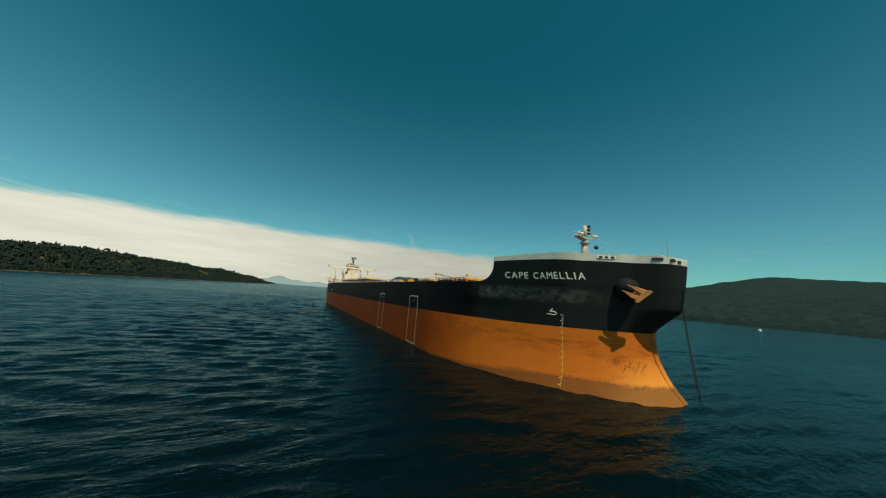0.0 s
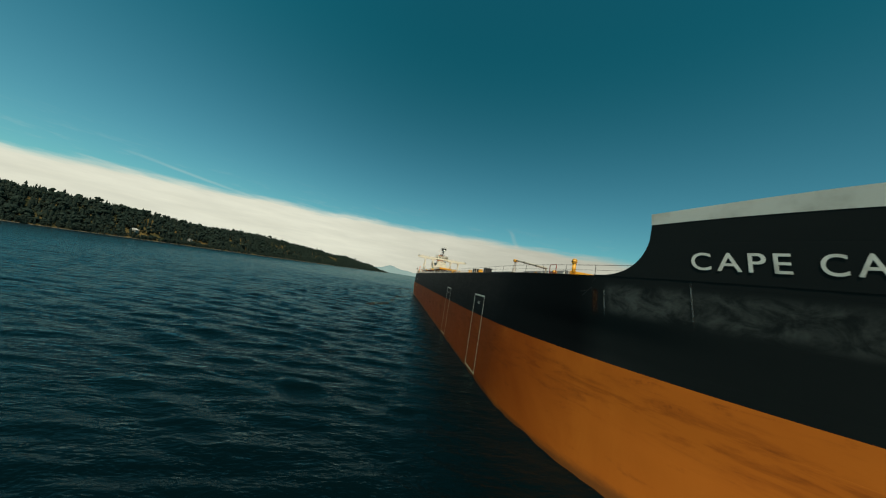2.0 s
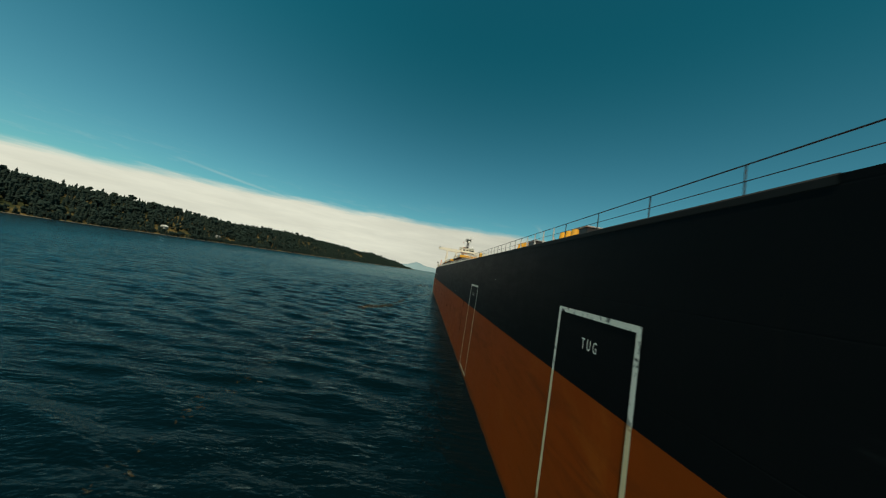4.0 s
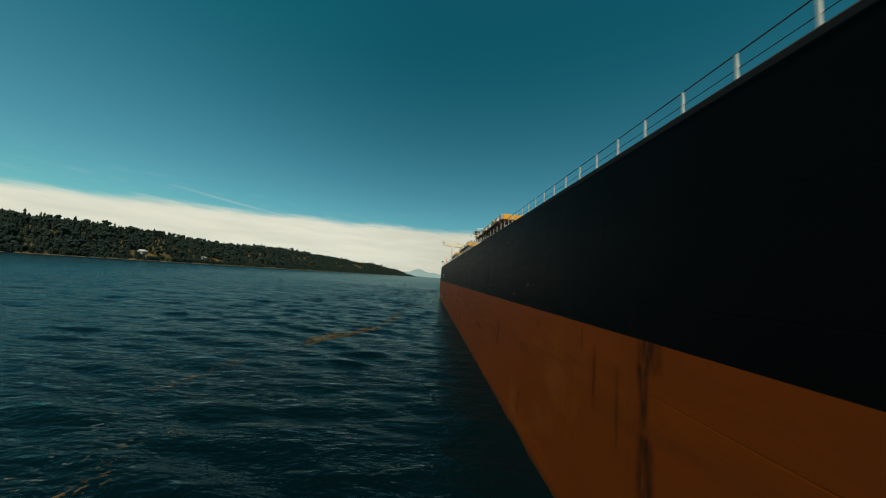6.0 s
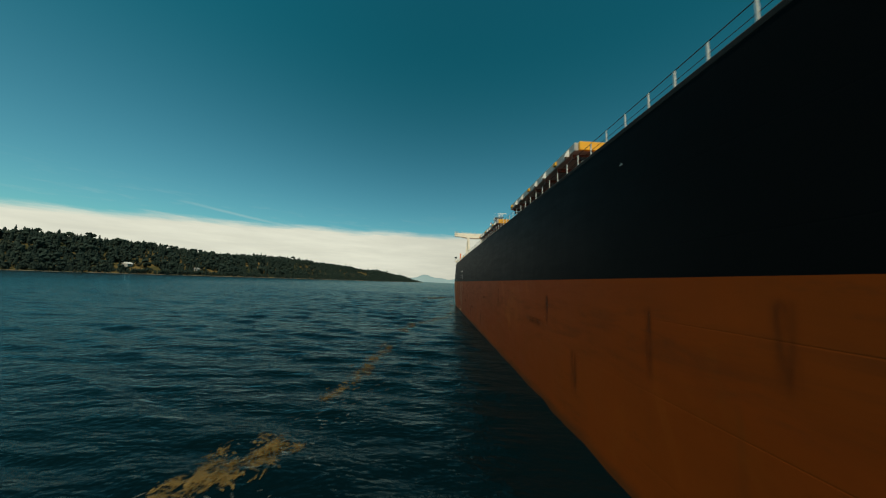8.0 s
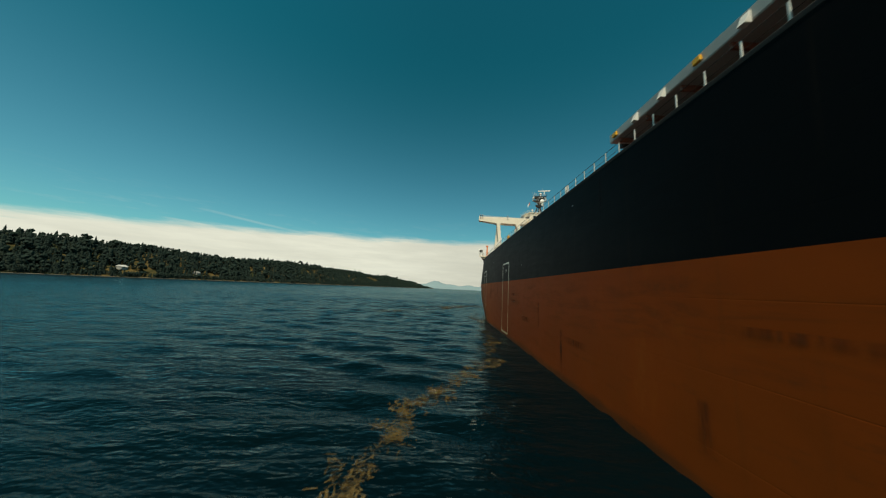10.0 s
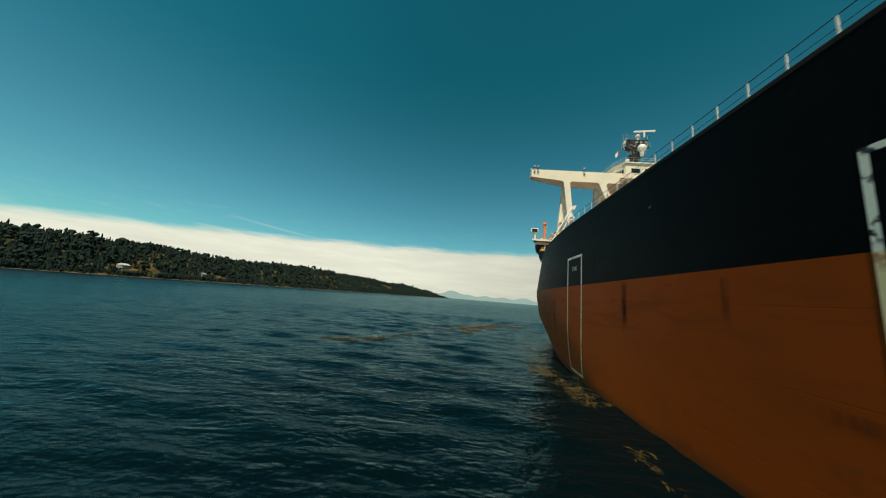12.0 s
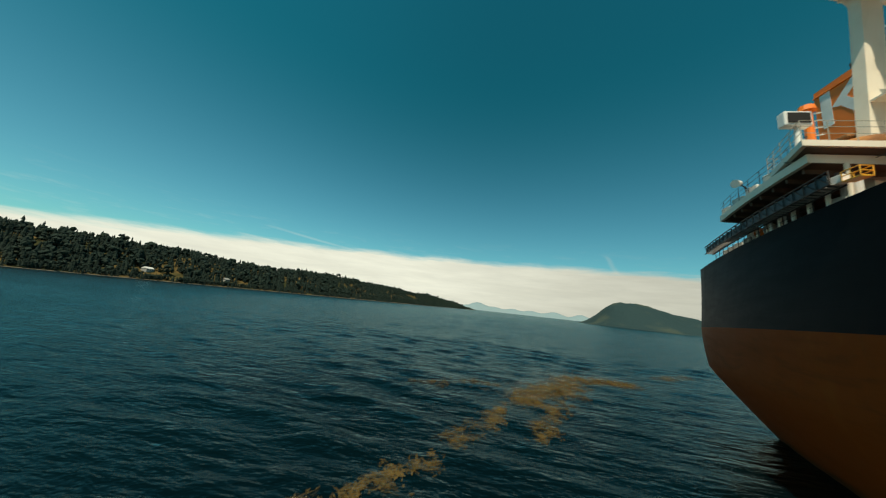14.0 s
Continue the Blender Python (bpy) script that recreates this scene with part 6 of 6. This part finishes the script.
def stern_lamp():
    x, y = side_x(277.4, 17.5) + 0.5, 277.4
    bm = rod(B(), (x, y, 18.85), (x, y, 20.6), 0.10, 0.08, 8)
    rod(bm, (x, y, 20.6), (x - 0.2, y - 0.1, 21.3), 0.08, sides=6)
    rod(bm, (x - 0.2, y - 0.1, 21.3), (x - 0.8, y - 0.3, 21.45), 0.06, sides=6)
    rod(bm, (x + 0.5, y, 18.85), (x, y, 20.2), 0.05, sides=6)
    arm = part("stern_lamp", bm, STEEL, ship, "dark swan-neck lamp post")
    rodded("lamp_head", (x - 1.2, y - 0.42, 21.42), (x - 0.62, y - 0.22, 21.62), 0.36, WHITE, arm, "white flood lamp", 0.18, 12)


stern_lamp()


# ---- on the water ----
def kelp_patch(spots, width, count, seed):
    """A raft of floating weed along a line: many ragged fronds in clumps that lie on the waves."""
    rng = np.random.default_rng(seed)
    count *= 15
    spots = np.array(spots, float)
    at = np.concatenate([[0], np.cumsum(np.hypot(*np.diff(spots, axis=0).T))])
    clumps = max(16, int(at[-1] * 6.0))
    heart = rng.uniform(0, at[-1], clumps)
    side = rng.normal(0, width * 0.42, (clumps, 2))
    size = rng.uniform(0.06, 0.55, clumps) * width
    pick = rng.choice(clumps, count, p=size ** 1.6 / (size ** 1.6).sum())
    d = heart[pick]
    x = np.interp(d, at, spots[:, 0]) + side[pick, 0] + rng.normal(0, 0.40, count) * size[pick]
    y = np.interp(d, at, spots[:, 1]) + side[pick, 1] + rng.normal(0, 0.66, count) * size[pick]
    r, a0, long = rng.uniform(0.02, 0.085, count), rng.normal(1.2, 1.0, count), rng.uniform(1.3, 5.0, count)
    n = 7
    a = 2 * math.pi * np.arange(n) / n
    q = r[:, None] * rng.uniform(0.5, 1.3, (count, n))
    u, v = q * np.cos(a) * long[:, None], q * np.sin(a)
    px = x[:, None] + u * np.cos(a0)[:, None] - v * np.sin(a0)[:, None]
    py = y[:, None] + u * np.sin(a0)[:, None] + v * np.cos(a0)[:, None]
    pz = sea_z(px, py) + 0.02 + rng.uniform(0, 0.05, (count, 1)) * np.ones(n)
    mesh = bpy.data.meshes.new("kelp_raft")
    mesh.from_pydata(np.stack([px, py, pz], -1).reshape(-1, 3).tolist(), [], np.arange(count * n).reshape(count, n).tolist())
    mesh.update()
    ob = part("kelp_raft", mesh, KELP)
    return tagged(ob, "drifting raft of golden-brown kelp on the sea", "kelp", "kelp on the water", "stuff")


kelp_patch([(-28.3, 106.5), (-27.8, 109.3), (-27.4, 113.0), (-27.2, 117.3)], 0.9, 20, 1)
kelp_patch([(-23.0, 125.0), (-23.1, 128.4), (-22.1, 130.0), (-20.8, 132.5), (-19.2, 134.8)], 1.9, 210, 2)
kelp_patch([(-18.6, 136.5), (-17.4, 138.6), (-16.2, 141.0)], 1.44, 110, 3)
kelp_patch([(-16.1, 145.0), (-15.4, 151.0), (-14.4, 165.0)], 1.15, 96, 4)
kelp_patch([(-13.8, 176.0), (-12.6, 184.0), (-10.6, 189.9), (-8.0, 193.7), (-4.6, 199.6)], 1.3, 200, 5)
kelp_patch([(-4.6, 208.4), (-1.6, 210.4)], 0.9, 28, 6)
kelp_patch([(-4.9, 201.5), (-4.6, 204.0), (-3.6, 208.0), (-2.6, 213.0)], 1.0, 30, 7)
kelp_patch([(-2.6, 213.0), (-2.8, 221.0), (-2.6, 229.0)], 0.9, 22, 8)
kelp_patch([(-1.2, 235.6), (-1.9, 238.0), (-1.0, 240.7)], 1.9, 55, 17)
kelp_patch([(-2.0, 241.6), (-2.5, 244.5), (-2.5, 247.6)], 2.0, 70, 18)
kelp_patch([(-1.9, 248.3), (-1.7, 251.4), (-0.8, 257.0), (-0.4, 263.0)], 1.4, 55, 9)
kelp_patch([(-21.2, 50.0), (-23.5, 68.7), (-24.6, 80.0)], 1.2, 9, 19)
kelp_patch([(-23.3, 86.9), (-23.7, 92.8), (-22.6, 96.0), (-23.1, 101.2)], 1.5, 18, 20)
kelp_patch([(-10.9, 273.6), (-8.7, 278.9), (-6.5, 284.0)], 1.3, 130, 21)
kelp_patch([(-30.0, 252.3), (-27.5, 253.2), (-26.0, 253.6)], 1.44, 150, 10)
kelp_patch([(-25.2, 255.2), (-23.4, 258.5), (-22.0, 261.0), (-19.8, 264.6), (-17.8, 268.0)], 1.44, 210, 11)
kelp_patch([(-17.0, 270.0), (-14.5, 275.0), (-13.0, 279.0)], 1.29, 108, 12)
kelp_patch([(-11.6, 284.0), (-9.4, 284.6), (-6.0, 290.0), (-3.0, 295.0)], 3.0, 1150, 13)
kelp_patch([(-2.4, 296.8), (1.0, 299.0), (6.5, 298.6)], 2.4, 760, 14)
kelp_patch([(14.0, 308.0), (19.5, 313.5), (24.0, 315.0)], 1.86, 156, 15)
kelp_patch([(-22.0, 284.0), (-17.0, 287.5), (-12.5, 288.0)], 1.44, 96, 16)


def foam_material():
    mat = bpy.data.materials.new("sea_foam")
    mat.use_nodes = True
    n = Nodes(mat.node_tree)
    much = n.smooth(n.noise(n.add("ShaderNodeTexCoord").outputs["Object"], 0.8, 4, 0.7), 0.40, 0.70, 0.03, 0.30)
    froth = n.add("ShaderNodeBsdfDiffuse", {"Color": (0.42, 0.46, 0.42, 1)})
    both = n.add("ShaderNodeMixShader", {0: much})
    mat.node_tree.links.new(n.add("ShaderNodeBsdfTransparent").outputs[0], both.inputs[1])
    mat.node_tree.links.new(froth.outputs[0], both.inputs[2])
    mat.node_tree.links.new(both.outputs[0], n.add("ShaderNodeOutputMaterial").inputs[0])
    return mat


FOAM = foam_material()


def foam_line(spots, width, count, seed):
    """A thin line of froth where two currents meet: short flecks that lie on the waves."""
    rng = np.random.default_rng(seed)
    spots = np.array(spots, float)
    at = np.concatenate([[0], np.cumsum(np.hypot(*np.diff(spots, axis=0).T))])
    heart = rng.uniform(0, at[-1], 60)
    d = np.clip(rng.choice(heart, count) + rng.normal(0, at[-1] * 0.02, count), 0, at[-1])
    x = np.interp(d, at, spots[:, 0]) + rng.normal(0, width, count)
    y = np.interp(d, at, spots[:, 1]) + rng.normal(0, width, count)
    r, long, turn = rng.uniform(0.02, 0.06, count), rng.uniform(2.0, 7.0, count), rng.normal(0.15, 0.35, count)
    a = 2 * math.pi * np.arange(6) / 6
    q = r[:, None] * rng.uniform(0.6, 1.2, (count, 6))
    u, v = q * np.cos(a) * long[:, None], q * np.sin(a)
    px = x[:, None] + u * np.cos(turn)[:, None] - v * np.sin(turn)[:, None]
    py = y[:, None] + u * np.sin(turn)[:, None] + v * np.cos(turn)[:, None]
    pz = sea_z(px, py) + 0.025
    mesh = bpy.data.meshes.new("foam_line")
    mesh.from_pydata(np.stack([px, py, pz], -1).reshape(-1, 3).tolist(), [], np.arange(count * 6).reshape(count, 6).tolist())
    mesh.update()
    return tagged(part("foam_line", mesh, FOAM), "faint line of pale froth on the sea", "foam", "froth on the water", "stuff")


foam_line([(-23.0, 72.0), (-25.5, 98.0), (-23.0, 122.0), (-13.0, 150.0), (-9.0, 185.0)], 1.4, 420, 31)
foam_line([(-14.0, 279.0), (-4.0, 297.0), (8.0, 314.0)], 1.6, 1300, 32)
foam_line([(-13.0, 283.0), (-3.0, 301.0), (10.0, 303.0)], 2.0, 4200, 33)
foam_line([(4.0, 345.0), (22.0, 362.0), (40.0, 372.0), (70.0, 395.0)], 2.4, 1500, 34)


def cottage(x, y, turn, wide, long, roof_mat):
    """A small shore house: walls, a pitched roof, windows."""
    z = island_height(x, y)
    home = thing("shore_house", "small grey house among the trees on the shore", "house", "houses on the shore", at=(x, y, z))
    home.rotation_euler = (0, 0, turn)
    walls = boxed("wall", (-long / 2, -wide / 2, -1.5), (long / 2, wide / 2, 3.4), GREY, home, "", 0.0)
    roof = prism(B(), [(-wide / 2 - 0.6, 3.35), (wide / 2 + 0.6, 3.35), (0, 5.8)], "x", -long / 2 - 0.5, long / 2 + 0.5)
    part("roof", roof, roof_mat, home)
    for k in range(3):
        u = -long / 3 + long / 3 * k
        boxed("window", (u - 0.8, -wide / 2 - 0.05, 1.0), (u + 0.8, -wide / 2 + 0.02, 2.3), DARKGLASS, home, "", 0.0)


for y, d, turn, wide, long, mat in ((588, 40, 1.9, 7, 13, WHITE), (690, 34, 1.8, 7, 11, GREY), (1495, 75, 1.7, 8, 14, GREY)):
    cottage(shore_x(y) - d, y, turn, wide, long, mat)


def far_boat(x, y):
    bm = prism(B(), [(-3.2, 0), (3.2, 0), (4.2, 1.1), (-3.5, 1.1)], "y", -1.1, 1.1)
    boat = part("motor_boat", bm, WHITE)
    boat.location = (x, y, 0)
    tagged(boat, "small white motor boat near the far shore", "boat")
    boxed("cabin", (-1.2, -0.8, 1.1), (1.6, 0.8, 2.4), WHITE, boat, "", 0.15)
    boxed("windscreen", (1.6, -0.7, 1.5), (1.66, 0.7, 2.2), DARKGLASS, boat, "", 0.0)


far_boat(505, 128)
